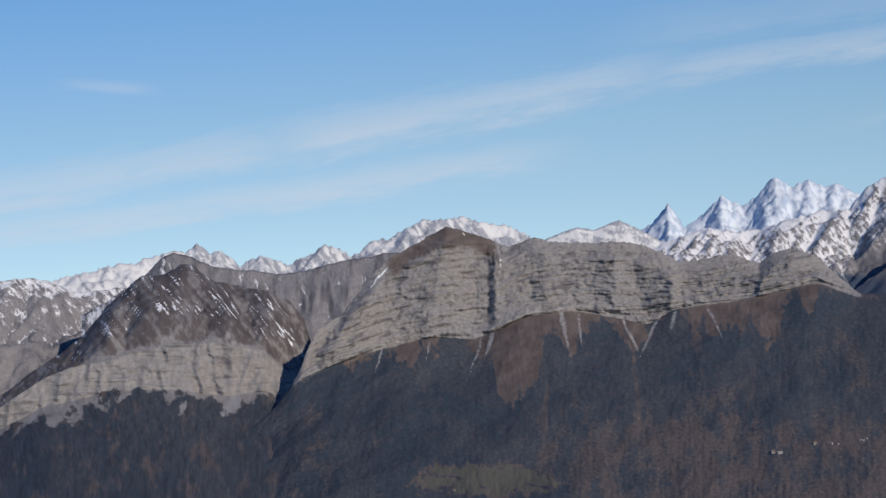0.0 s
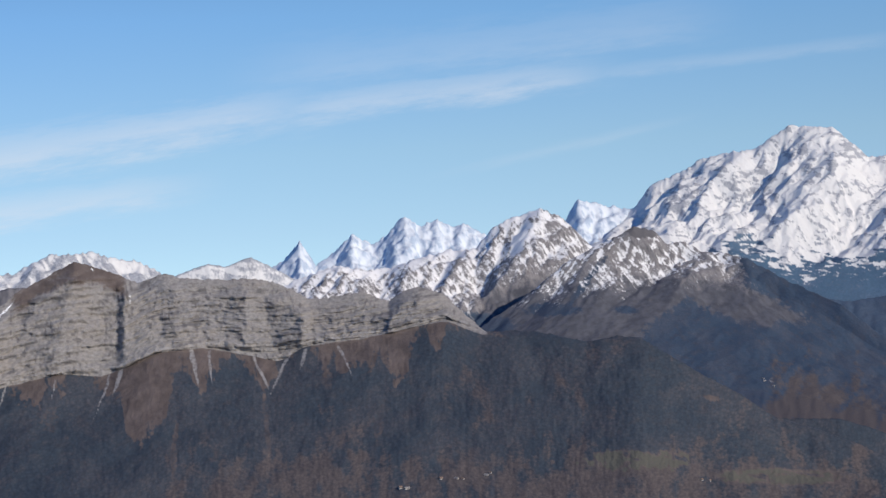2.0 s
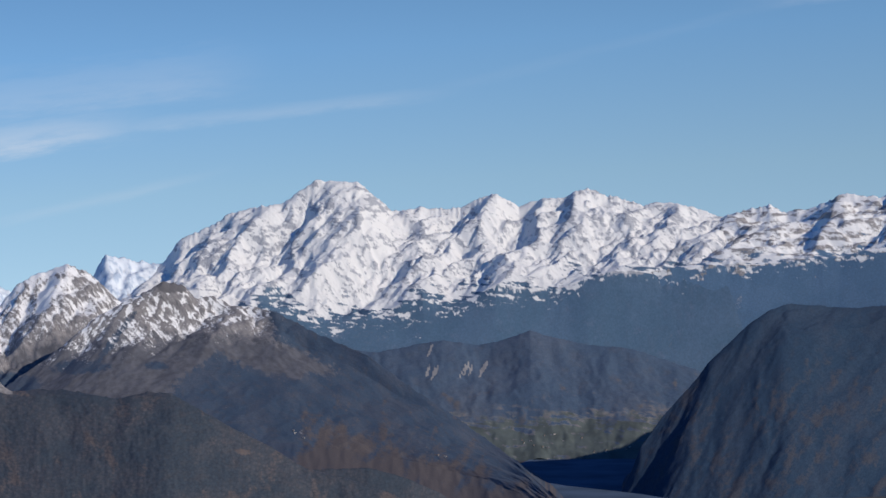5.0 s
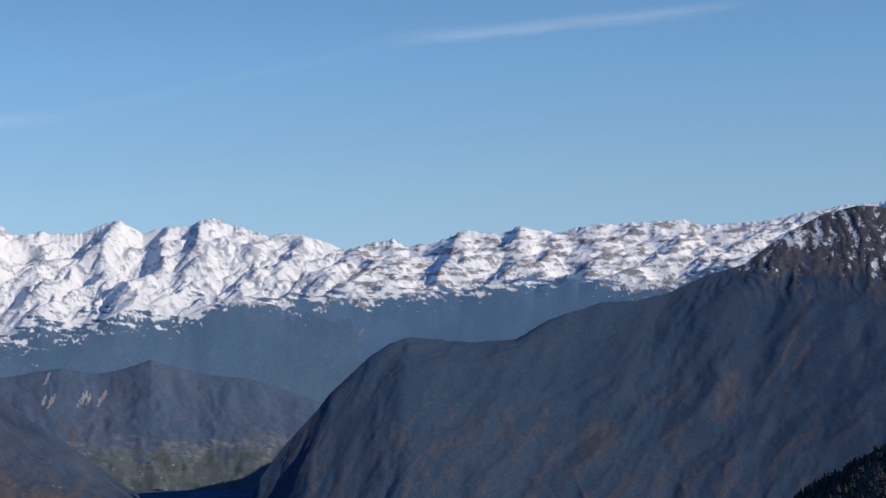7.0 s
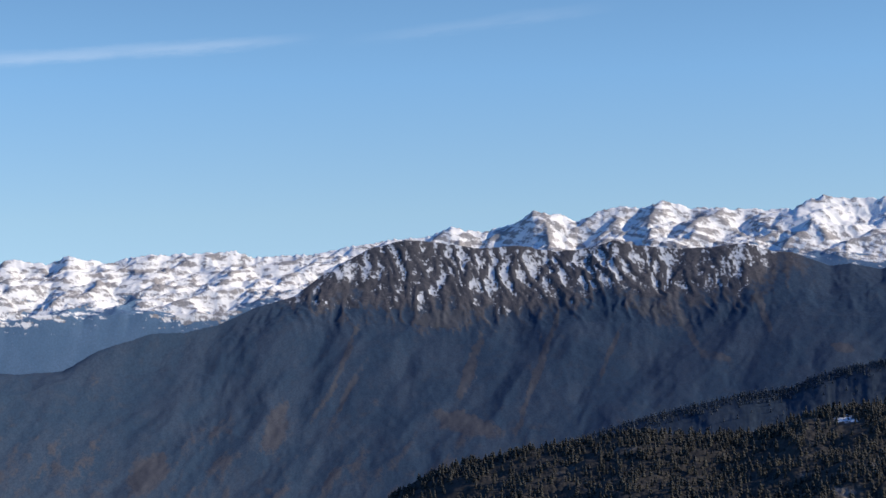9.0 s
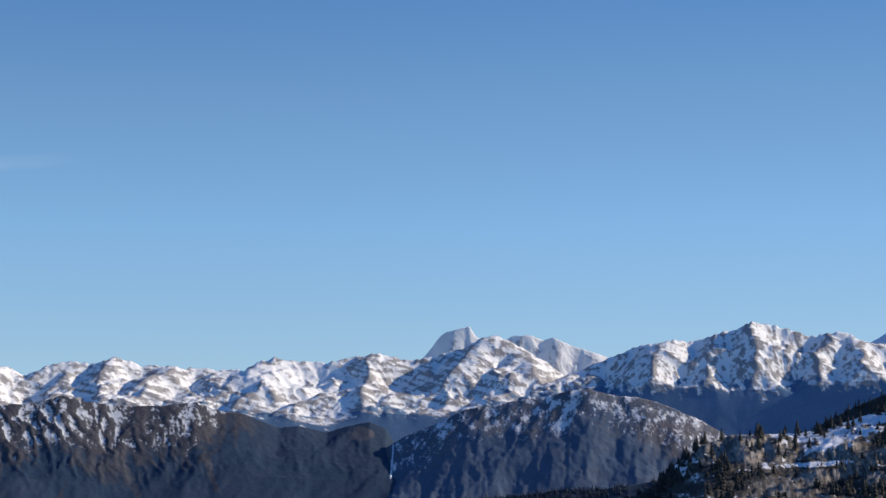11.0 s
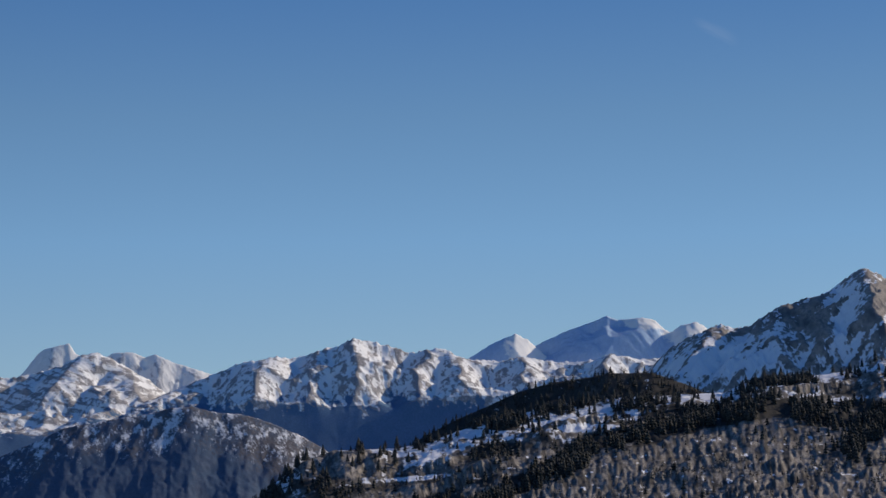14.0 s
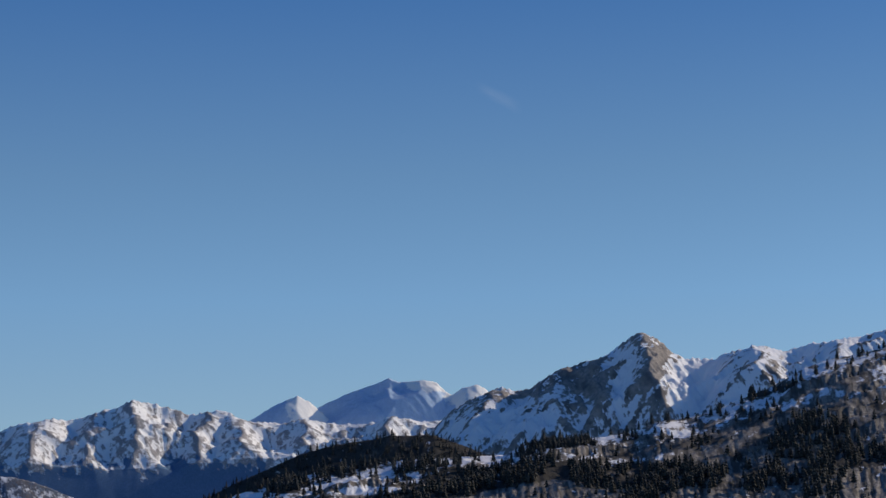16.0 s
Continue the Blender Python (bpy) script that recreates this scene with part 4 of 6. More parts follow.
def cover_cap(g):
    high = ease(g["el"] + 0.35 * g["n1"] + 0.25 * g["n2"] - 0.12 * (g["az"] - 17), -2.0, -0.6) * ease(g["az"] + 0.3 * g["n1"], 21.0, 20.0)
    streak = ridged((g["u"] + 0.8 * g["w"]) / 8 + 0.3 * g["n2"], g["w"] / 38, 4)
    cap = spot(g, 17.4, 0.42, 0.45, 0.2)
    fir = stand(g, [(18.7, -1.6), (20.0, -2.2), (21.2, -3.7), (21.3, -4.6), (17.0, -4.6), (17.2, -2.8)])
    shade = stand(g, [(20.1, 0.1), (22.0, -0.4), (25.6, -3.2), (23.8, -2.9), (20.5, -1.25)])
    low = ease(g["el"] + 0.4 * g["n1"] + 0.3 * g["n2"] + 0.3 * g["n3"] + 0.32 * (g["az"] - 21), -2.4, -4.6) * ease(g["az"] + 0.8 * g["n1"] + 0.5 * g["n2"], 19.8, 22.2)
    mixed = ease(g["el"] + 0.4 * g["n1"] + 0.3 * g["n2"], -2.0, -2.7) * ease(g["az"] + 0.4 * g["n1"], 18.6, 20.4)
    # the last, narrow spot paints a gully's shade as dark forest
    copse_and_gully_shade = spot(g, 14.6, -2.0, 0.9, 0.22) + spot(g, 12.9, -2.5, 0.7, 0.3) + 0.8 * spot(g, 16.9, -2.0, 0.5, 0.15) + 0.9 * spot(g, 15.7, -1.1, 0.16, 0.8, 0.75)
    meadow = stand(g, [(20.25, -1.0), (21.0, -1.6), (21.9, -1.9), (21.0, -2.35), (19.9, -1.9)], 0.15)
    wood = np.clip(fir + shade + 0.95 * mixed + 0.9 * copse_and_gully_shade, 0, 1) - 0.7 * meadow
    return {"ledge": 0.35 + 0.9 * fbm((g["u"] + 0.8 * g["w"]) / 6, g["w"] / 18, 5, 0.65) + 0.9 * cap, "snow": high * (patchy(g, 0.14, 8, 0.9, 3.0, 0.5) + 0.5 * streak) - 1.5 * cap,
            "grass": 0.15 + 0.75 * ease(g["el"] + 0.5 * g["n1"] + 0.3 * g["n2"], -0.6, -1.8) - cap, "forest": 0.95 * wood + 0.25 * g["n3"],
            "scar": 0.6 * spot(g, 21.3, -4.1, 0.1, 0.14) - 0.05, "leaf": 0.7 * woodland(g, -0.4) - 0.4 * fir - 0.3 * shade + 0.7 * low + 0.12 * mixed}


CAP_FAR = [(12, 3800), (14, 3870), (16, 3915), (18, 3920), (20, 3890), (22, 3800), (24, 3690), (25.5, 3600), (27.6, 3480), (28.4, 3280), (29, 2980), (29.4, 2700)]
CAP_BASE = peaks(58, 0.9, 2.0, 7, -0.8, seed=10, talus=0.78, cut=5.0, long=1.6, spine=0.8, spines=((17.1, 0.6, 14.6, -2.2, 55, 34, 90), (15.7, 0.1, 14.0, -1.8, 30, 20, 50), (19.3, -0.2, 17.2, -2.4, 40, 30, 80), (20.4, -0.4, 20.9, -2.0, 35, 60, 60), (22.4, -1.4, 20.2, -3.6, 24, 60, 110), (25.3, -3.2, 23.5, -5.0, 18, 60, 100)))


def relief_cap(g):
    """Sharp under the crest, smooth on the wooded slopes below."""
    return CAP_BASE(g) * (1 - 0.78 * np.maximum(ease(g["el"], -0.7, -2.2), ease(g["az"], 20.0, 22.5)))


_, CAP_G = massif("dark_capped_ridge", "snow-streaked ridge with dark cap and wooded foot", mat_mid, 12.0, 29.4,
       [(30, CAP, CAP_FAR), (90, [(12, -3.1), (14.5, -1.6), (16, -0.9), (17.5, -0.65), (19, -0.75), (20.5, -1.1), (22.5, -2.0), (25.3, -3.6), (28, -5.3), (29.4, -6.65)], [(b, f - 40) for b, f in CAP_FAR]), (40, [(12, -4.2), (17, -4.2), (19, -4.25), (21, -4.4), (23, -4.7), (25, -5.1), (27, -5.6), (29.4, -6.75)], [(12, 3500), (18, 3470), (21, 3430), (24, 3370), (27, 3230), (29.4, 2640)]), (1, [(12, -8.9), (26, -8.6), (27.8, -7.8), (29.4, -7.2)], [(12, 2080), (26, 2120), (27.8, 2300), (29.4, 2480)])],
       relief_cap, cover_cap, [("rock_ridge", 0, 2, ""), ("wooded_foot", 2, 3, "")], crest=(0.1, 3.0), up=1.0)
massif("dark_foothill", "low dark wooded foothill beside the lake", mat_cliff, 19, 27,
       [(30, [(19, -6.4), (20.2, -5.5), (21.5, -5.22), (23.3, -5.2), (24.4, -5.5), (25.5, -6.0), (27, -7.2)], 2750), (20, [(19, -7.2), (27, -7.8)], 2600), (1, [(19, -9.2), (27, -9.2)], 2350)],
       eroded(8, 50, 2, 10), lambda g: {"forest": 0.95 + 0.4 * g["n1"] + 0.3 * g["n2"] - 0.3 * ease(g["t"] + 0.4 * g["n1"], 0.8, 1.5), "leaf": 0.6 * woodland(g, 0.0, 40, 20) + 0.7 * ease(g["t"] + 0.4 * g["n1"], 0.5, 1.1), "grass": 0.9 + 0 * g["n1"]}, [("wooded_crest", 0, 1, ""), ("brown_slope", 1, 2, "russet scrub slope")], crest=(0.05, 3), category="hill")
SCARS = [(21.5, -2.6), (22.4, -1.86), (22.9, -1.61), (23.6, -1.69), (25.0, -1.43), (25.6, -1.34), (26.7, -1.51), (27.5, -1.34), (28.3, -1.08), (28.9, -1.27), (30.1, -1.54), (31.3, -1.64), (32.4, -2.0), (33.4, -2.35), (35.5, -3.2)]


def cover_scars(g):
    fields = ease(g["el"] + 0.5 * g["n1"] + 0.3 * g["n2"], -2.9, -4.3) * ease(tongues(g, 0.2, 60, 12) + 0.3 * ease(g["el"], -3.4, -4.4), -0.2, 0.25)
    return {"leaf": -0.1 + 0.8 * woodland(g, 0.0, 40, 40) + 0.3 * ease(g["el"], -2.2, -3.2), "forest": 0.95 - 0.9 * fields + 0.3 * g["n1"], "grass": 0.8 * fields + 0.25 * g["n2"] + 0.1,
            "scar": sum(spot(g, x, y, 0.045, h, 0.35) for x, y, h in ((25.15, -2.25, 0.2), (25.3, -2.35, 0.25), (25.42, -2.25, 0.2), (26.2, -2.3, 0.25), (26.33, -2.2, 0.25), (26.46, -2.25, 0.2), (26.8, -2.3, 0.3), (26.9, -2.2, 0.25), (25.2, -1.7, 0.25))) + 0.3 * spot(g, 28.8, -1.3, 0.2, 0.2) - 0.05}


_, SCARS_G = massif("wooded_hill", "wooded hill with pale rock scars above fields", mat_hill, 21.5, 35.5,
       [(80, SCARS, 4100), (20, [(21.5, -4.1), (35.5, -4.1)], 3880), (1, [(21.5, -5.05), (35.5, -5.05)], 3760)], peaks(90, 0.5, 1.0, 12, 0.1, seed=11, talus=0.38, cut=1.0), cover_scars, [("wooded_slope", 0, 1, ""), ("valley_fields", 1, 2, "pale green fields at the lake")], crest=(0.05, 2), up=1.0)
DARK = [(30.0, -7.6), (30.6, -6.77), (31.3, -5.45), (31.6, -4.65), (32.3, -3.71), (33.4, -2.52), (33.7, -2.09), (34.9, -0.98), (35.5, -0.56), (36.1, -0.34), (37.0, -0.4), (38.0, -0.5), (39.4, -0.39), (40.4, 0.22), (42.0, 0.76), (43.0, 0.81), (44.0, 1.04), (45.1, 1.57), (46.3, 1.93), (47.1, 2.54), (47.8, 2.97), (48.6, 3.41), (49.7, 3.69), (50.8, 3.61), (52.0, 3.44), (53.2, 3.54), (54.3, 3.36), (55.3, 3.45), (56.1, 3.71), (56.9, 3.54), (58.1, 3.45), (59.1, 3.5), (60.1, 3.62), (60.8, 3.38), (61.5, 3.33), (62.2, 3.07), (62.6, 2.92), (63.2, 2.99), (64.1, 2.82), (64.8, 3.03), (65.4, 3.17), (65.9, 2.96), (66.2, 2.48), (66.8, 1.7)]
DARK_SNOW = [(30, -8.2), (33, -4), (36, -1.5), (41, -0.6), (45.5, 1.0), (46.5, 1.5), (48, 1.25), (50.5, 0.9), (53, 0.9), (55.0, 1.3), (56, 1.9), (57.2, 1.5), (58.3, 0.9), (60, 1.7), (61, 2.2), (66.8, 1.4)]
DARK_LOW = [(30, -8.2), (33, -4), (36, -1.5), (41, -0.6), (45.5, 0.9), (48, 1.1), (50.5, 1.0), (53, 1.0), (56, 1.2), (58.3, 1.2), (61, 1.5), (66.8, 1.4)]


DARK_BASE = peaks(150, 0.45, 0.8, 14, -0.6, seed=12, talus=0.33, cut=0.8, long=1.4, spine=0.6, small=0.6, spines=((35.6, -0.5, 32.0, -6.0, 34, 90, 200), (40.6, 0.3, 36.5, -5.0, 20, 90, 150), (47.5, 2.7, 42.5, -4.5, 12, 90, 130)))


def ribs(g):
    """Narrow rock ribs that run down below a crest."""
    return ridged((g["u"] + 0.3 * g["w"]) / 27 + 0.4 * g["n2"] + 0.6 * g["n1"], g["w"] / 60, 5, 0.6)


def relief_dark(g):
    return DARK_BASE(g) + 5 * (ridged((g["u"] - 0.55 * g["v"]) / 95 + 0.7 * g["n1"] + 0.15 * g["n2"], g["v"] / 260, 5, 0.6) - 0.4) * ease(g["az"], 50.0, 44.0) + 13 * ribs(g) * (0.7 + 0.6 * g["n1"]) * ease(g["t"], 1.15, 0.8) * ease(g["az"], 44.5, 47.0) * (1 - 0.75 * ease(g["az"], 58.0, 61.5))


def cover_dark(g):
    line = np.interp(g["az"], [p[0] for p in DARK_SNOW], [p[1] for p in DARK_SNOW])
    above = ease(g["el"] - line + 1.3 * g["n1"] + 0.5 * g["n2"] + 1.5 * (ribs(g) - 0.4), -0.5, 1.3) * ease(g["az"], 45.3, 46.5) * ease(g["az"], 63.5, 60.5)
    chute = 0
    for x, y, wide, long, lean in ((47.9, 0.1, 0.12, 1.0, 0.38), (47.2, -1.35, 0.12, 0.6, 0.65), (48.1, -0.75, 0.13, 0.9, 0.54), (51.7, -0.3, 0.2, 1.1, 0.32), (53.8, -0.3, 0.14, 1.5, 0.35), (45.8, -2.0, 0.35, 0.7, 0.3), (58.3, 1.1, 0.16, 0.9, -0.55), (59.3, 0.15, 0.45, 0.16, -1.8), (63.0, 0.45, 0.35, 0.14, -1.0), (51.6, -1.9, 0.8, 0.35, -1.5), (60.6, 1.6, 0.12, 0.7, -0.3), (56.0, 0.3, 0.12, 0.8, 0.4), (42.0, -3.4, 0.5, 0.5, 0.5)):
        chute = chute + spot(g, x, y, wide, 1.2 * long, lean)
    brown = spot(g, 50.9, 1.25, 0.9, 0.3) + 0.8 * spot(g, 57.3, 1.5, 0.5, 0.5, -1.0)
    streak = 0.8 * (0.36 - ribs(g)) + 1.0 * fbm((g["u"] - 0.15 * g["w"]) / 3.2, g["w"] / 9, 5, 0.72) + 0.3 * g["n3"] - 0.1 * g["rib"]
    return {"leaf": -0.12 + 0.8 * np.clip(chute + brown, 0, 1) + 0.8 * woodland(g, -0.6, 36, 90) + 0.1 * g["rib"] + 0.35 * g["n1"] + 0.42 * ease(g["el"] + 0.5 * g["n1"], -0.5, -3.5), "ledge": 0.3 + 0.6 * g["n2"], "snow": above * (0.23 + 0.9 * streak + 0.45 * g["n2"] + 0.4 * g["n1"] + 0.5 * spot(g, 48.2, 2.7, 0.9, 0.35, 1.0) + 0.5 * spot(g, 56.0, 2.0, 0.4, 0.12, 2.0) + 0.3 * spot(g, 59.2, 2.5, 0.5, 0.7, 0.4)), "grass": 0.2 * above + 0.75 * np.clip(chute + brown, 0, 1) + 0.2 * g["n2"], "forest": 1.0 - 0.9 * above + 0.3 * g["n1"] + 0.2 * g["n3"] - 0.42 * np.clip(chute + brown, 0, 1),
            "scar": 0.6 * (spot(g, 51.8, -0.7, 0.05, 0.35, 0.7) + spot(g, 47.2, -1.35, 0.035, 0.3, 0.63)) + 0.7 * spot(g, 65.2, 2.8, 0.5, 0.25) - 0.05}


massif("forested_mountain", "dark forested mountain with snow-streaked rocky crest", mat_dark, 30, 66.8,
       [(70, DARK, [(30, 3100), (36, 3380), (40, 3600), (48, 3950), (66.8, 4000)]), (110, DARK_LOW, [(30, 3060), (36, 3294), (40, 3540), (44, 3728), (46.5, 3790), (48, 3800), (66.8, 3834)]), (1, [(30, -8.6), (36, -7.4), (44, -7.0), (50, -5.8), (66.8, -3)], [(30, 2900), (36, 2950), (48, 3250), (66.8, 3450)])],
       relief_dark, cover_dark, [("rocky_crest", 0, 1, ""), ("forest_slope", 1, 2, "dark forest slope painted with blue haze")], crest=(0.05, 2.5), up=1.0)
EIGHT = [(64.5, 0.9), (65.3, 1.79), (66.0, 2.45), (66.6, 2.79), (67.5, 3.17), (68.3, 3.59), (69.2, 3.76), (70.0, 3.92), (70.5, 3.96), (71.5, 4.22), (72.1, 4.27), (72.9, 4.08), (73.8, 4.01), (74.7, 3.7), (75.5, 3.35), (76.1, 3.01), (77.2, 2.32), (78.1, 1.63), (79, 1.0)]


def cover_eight(g):
    above = ease(g["drop"] + 0.7 * g["n1"] + 0.3 * g["n2"], 2.3, 0.5)
    streak = 0.75 * fbm((g["u"] - 0.5 * g["w"]) / 7, g["w"] / 22, 6, 0.68) + 0.4 * fbm(g["u"] / 4, g["w"] / 9, 4, 0.6)
    return {"leaf": -0.15 + 0.7 * woodland(g, -0.3) + 0.6 * spot(g, 74.2, 3.5, 1.1, 0.6), "ledge": 0.3 + 0.6 * g["n2"], "snow": above * (0.36 + 0.8 * streak + 0.6 * g["n2"] + 0.35 * spot(g, 71.3, 3.2, 0.25, 0.7, 0.5)), "grass": 0.3 * ease(g["az"], 71, 74) + 0.3 * g["n1"], "forest": 1.0 - 0.5 * above + 0.3 * g["n1"] + 0.3 * g["n3"]}


_, EIGHT_G = massif("rounded_forest_mountain", "rounded dark mountain with patches of snow", mat_dusk, 64.5, 79,
       [(110, EIGHT, 3950), (1, [(64.5, -0.8), (79, -0.8)], 3600)], peaks(80, 0.5, 1.3, 9, -0.3, seed=13, talus=0.38, cut=1.5, spines=((72.0, 4.3, 71.0, 1.5, 16, 60, 80), (69.0, 3.8, 67.4, 1.6, 12, 60, 70), (74.2, 3.9, 75.6, 1.2, 10, 50, 70))), cover_eight, [("forest_slope", 0, 1, "")], crest=(0.07, 2.5), up=1.0)
CLIFF = [(-9.8, -9.6), (-8.5, -8.7), (-6.6, -7.1), (-5.2, -6.0), (-4.8, -5.5), (-4.5, -5.05), (-4.2, -4.28), (-3.9, -3.68), (-3.2, -3.26), (-2.5, -2.4), (-2.0, -1.8), (-1.5, -1.41), (-0.6, -0.95), (0.1, -0.54), (0.8, -0.74), (1.5, -0.97), (2.0, -1.19), (2.4, -1.03), (2.8, -0.88), (3.2, -1.04), (4.6, -1.09), (5.6, -1.06), (6.2, -1.19), (6.7, -1.4), (7.1, -1.66), (7.4, -1.71), (8.2, -1.55), (8.9, -1.47), (9.6, -1.76), (10.0, -1.47), (10.5, -1.29), (11.2, -1.48), (11.9, -2.08), (12.6, -2.69), (13.3, -2.64), (14.2, -2.67), (15.7, -2.97), (16.6, -2.79), (17.3, -2.83), (18.1, -3.3), (19.2, -3.94), (20.3, -4.5), (21.3, -5.15), (22.7, -5.54), (23.9, -5.95), (25.0, -6.48), (27, -7.4)]
FOOT = [(-9.8, -9.65), (-8.5, -8.76), (-6.6, -7.16), (-5.2, -6.06), (-4.8, -5.57), (-4.5, -5.17), (-3.2, -4.64), (-2.5, -4.39), (-1.5, -4.18), (-0.4, -3.9), (0.9, -4.0), (1.5, -3.8), (2.5, -3.32), (3.9, -3.12), (4.8, -3.27), (6.3, -3.6), (7.0, -3.14), (7.7, -3.0), (8.9, -2.84), (9.7, -2.7), (10.6, -2.47), (11.4, -2.33), (12.4, -2.74), (12.6, -2.75), (17.3, -2.95), (27, -7.5)]


APRON = [(-9.8, -9.7), (-6.6, -7.9), (-4.6, -6.4), (-1.5, -5.4), (2.5, -4.8), (6.0, -4.6), (9.7, -4.2), (12.6, -4.0), (17.3, -4.2), (22.0, -6.6), (27.0, -7.9)]
FOOT_SMOOTH = [(-4.7, -5.4), (-3.2, -4.7), (-1.5, -4.2), (0.0, -3.95), (1.4, -3.85), (2.5, -3.35), (4.0, -3.15), (6.0, -3.2), (8.0, -3.0), (9.7, -2.7), (11.4, -2.33), (12.6, -2.7)]


TREELINE = [(-4.62, -5.31), (-3.92, -4.8), (-3.23, -4.5), (-2.8, -4.99), (-2.05, -4.35), (-1.5, -4.84), (-0.89, -5.02), (-0.71, -4.19), (-0.28, -4.68), (0.07, -4.08), (0.34, -3.99), (0.85, -4.43), (1.11, -4.69), (1.49, -4.7), (1.62, -5.73), (2.05, -6.11), (2.75, -5.57), (3.06, -4.02), (3.46, -3.85), (3.71, -4.37), (3.97, -4.71), (4.15, -4.02), (4.32, -4.33), (4.58, -3.51), (5.02, -3.47),
            (5.44, -4.03), (5.78, -4.55), (6.04, -4.2), (6.3, -3.6), (7.08, -3.14), (7.42, -3.26), (7.67, -4.03), (7.93, -3.61), (8.21, -4.21), (8.44, -3.78), (9.03, -4.03), (9.29, -3.52), (9.62, -3.78), (9.79, -4.46), (10.13, -4.03), (10.47, -2.75), (10.76, -2.67), (10.97, -3.35), (11.22, -3.35), (11.39, -2.59), (11.73, -2.5), (12.39, -2.67)]


def strata(g):
    """Height above the foot of the cliff, along which its beds run (metres)."""
    m = g["u"].flat[0] / g["az"].flat[0]
    return g["w"] - m * np.interp(g["az"], [p[0] for p in FOOT_SMOOTH], [p[1] for p in FOOT_SMOOTH]) + 1.5 * g["n2"]


def relief_cliff(g):
    face = ease(g["t"], 1.06, 0.99) * ease(g["az"], 12.8, 12.2) * ease(g["az"], -4.9, -4.5)
    h = strata(g)
    beds = 11 * fbm(g["u"] / 90, h / 8, 6, 0.62) + 5 * np.abs(fbm(g["u"] / 40, h / 22, 3)) + 4.5 * fbm(g["u"] / 13 + 5, h / 5, 4, 0.6)
    cracks = 7 * (ridged(g["u"] / 52 + 0.5 * g["n2"] + 0.5 * g["n1"], h / 70, 6, 0.62) - 0.4)
    blocks = spur(g, ((0.1, -0.6, -0.6, -3.8, 24, 60, 55), (-2.3, -2.0, -3.6, -4.6, 26, 16, 50), (1.55, -1.4, 1.6, -3.6, 15, 9, 70), (6.9, -1.5, 7.0, -3.0, 18, 50, 12), (10.3, -1.3, 9.6, -2.6, 16, 40, 50), (3.0, -0.9, 3.2, -3.0, 12, 30, 30), (5.2, -1.1, 5.3, -3.0, 12, 30, 30)))
    bank = 4 * ease(h, 0, 7) * ease(h, 17, 9)
    slope = 0.45 * peaks(90, 0.6, 2.5, 9, 0.0, seed=14, talus=0.45, cut=1.5, long=1.3, small=0.5)(g)
    return slope * (1 - face) + (beds + cracks + blocks + bank) * face


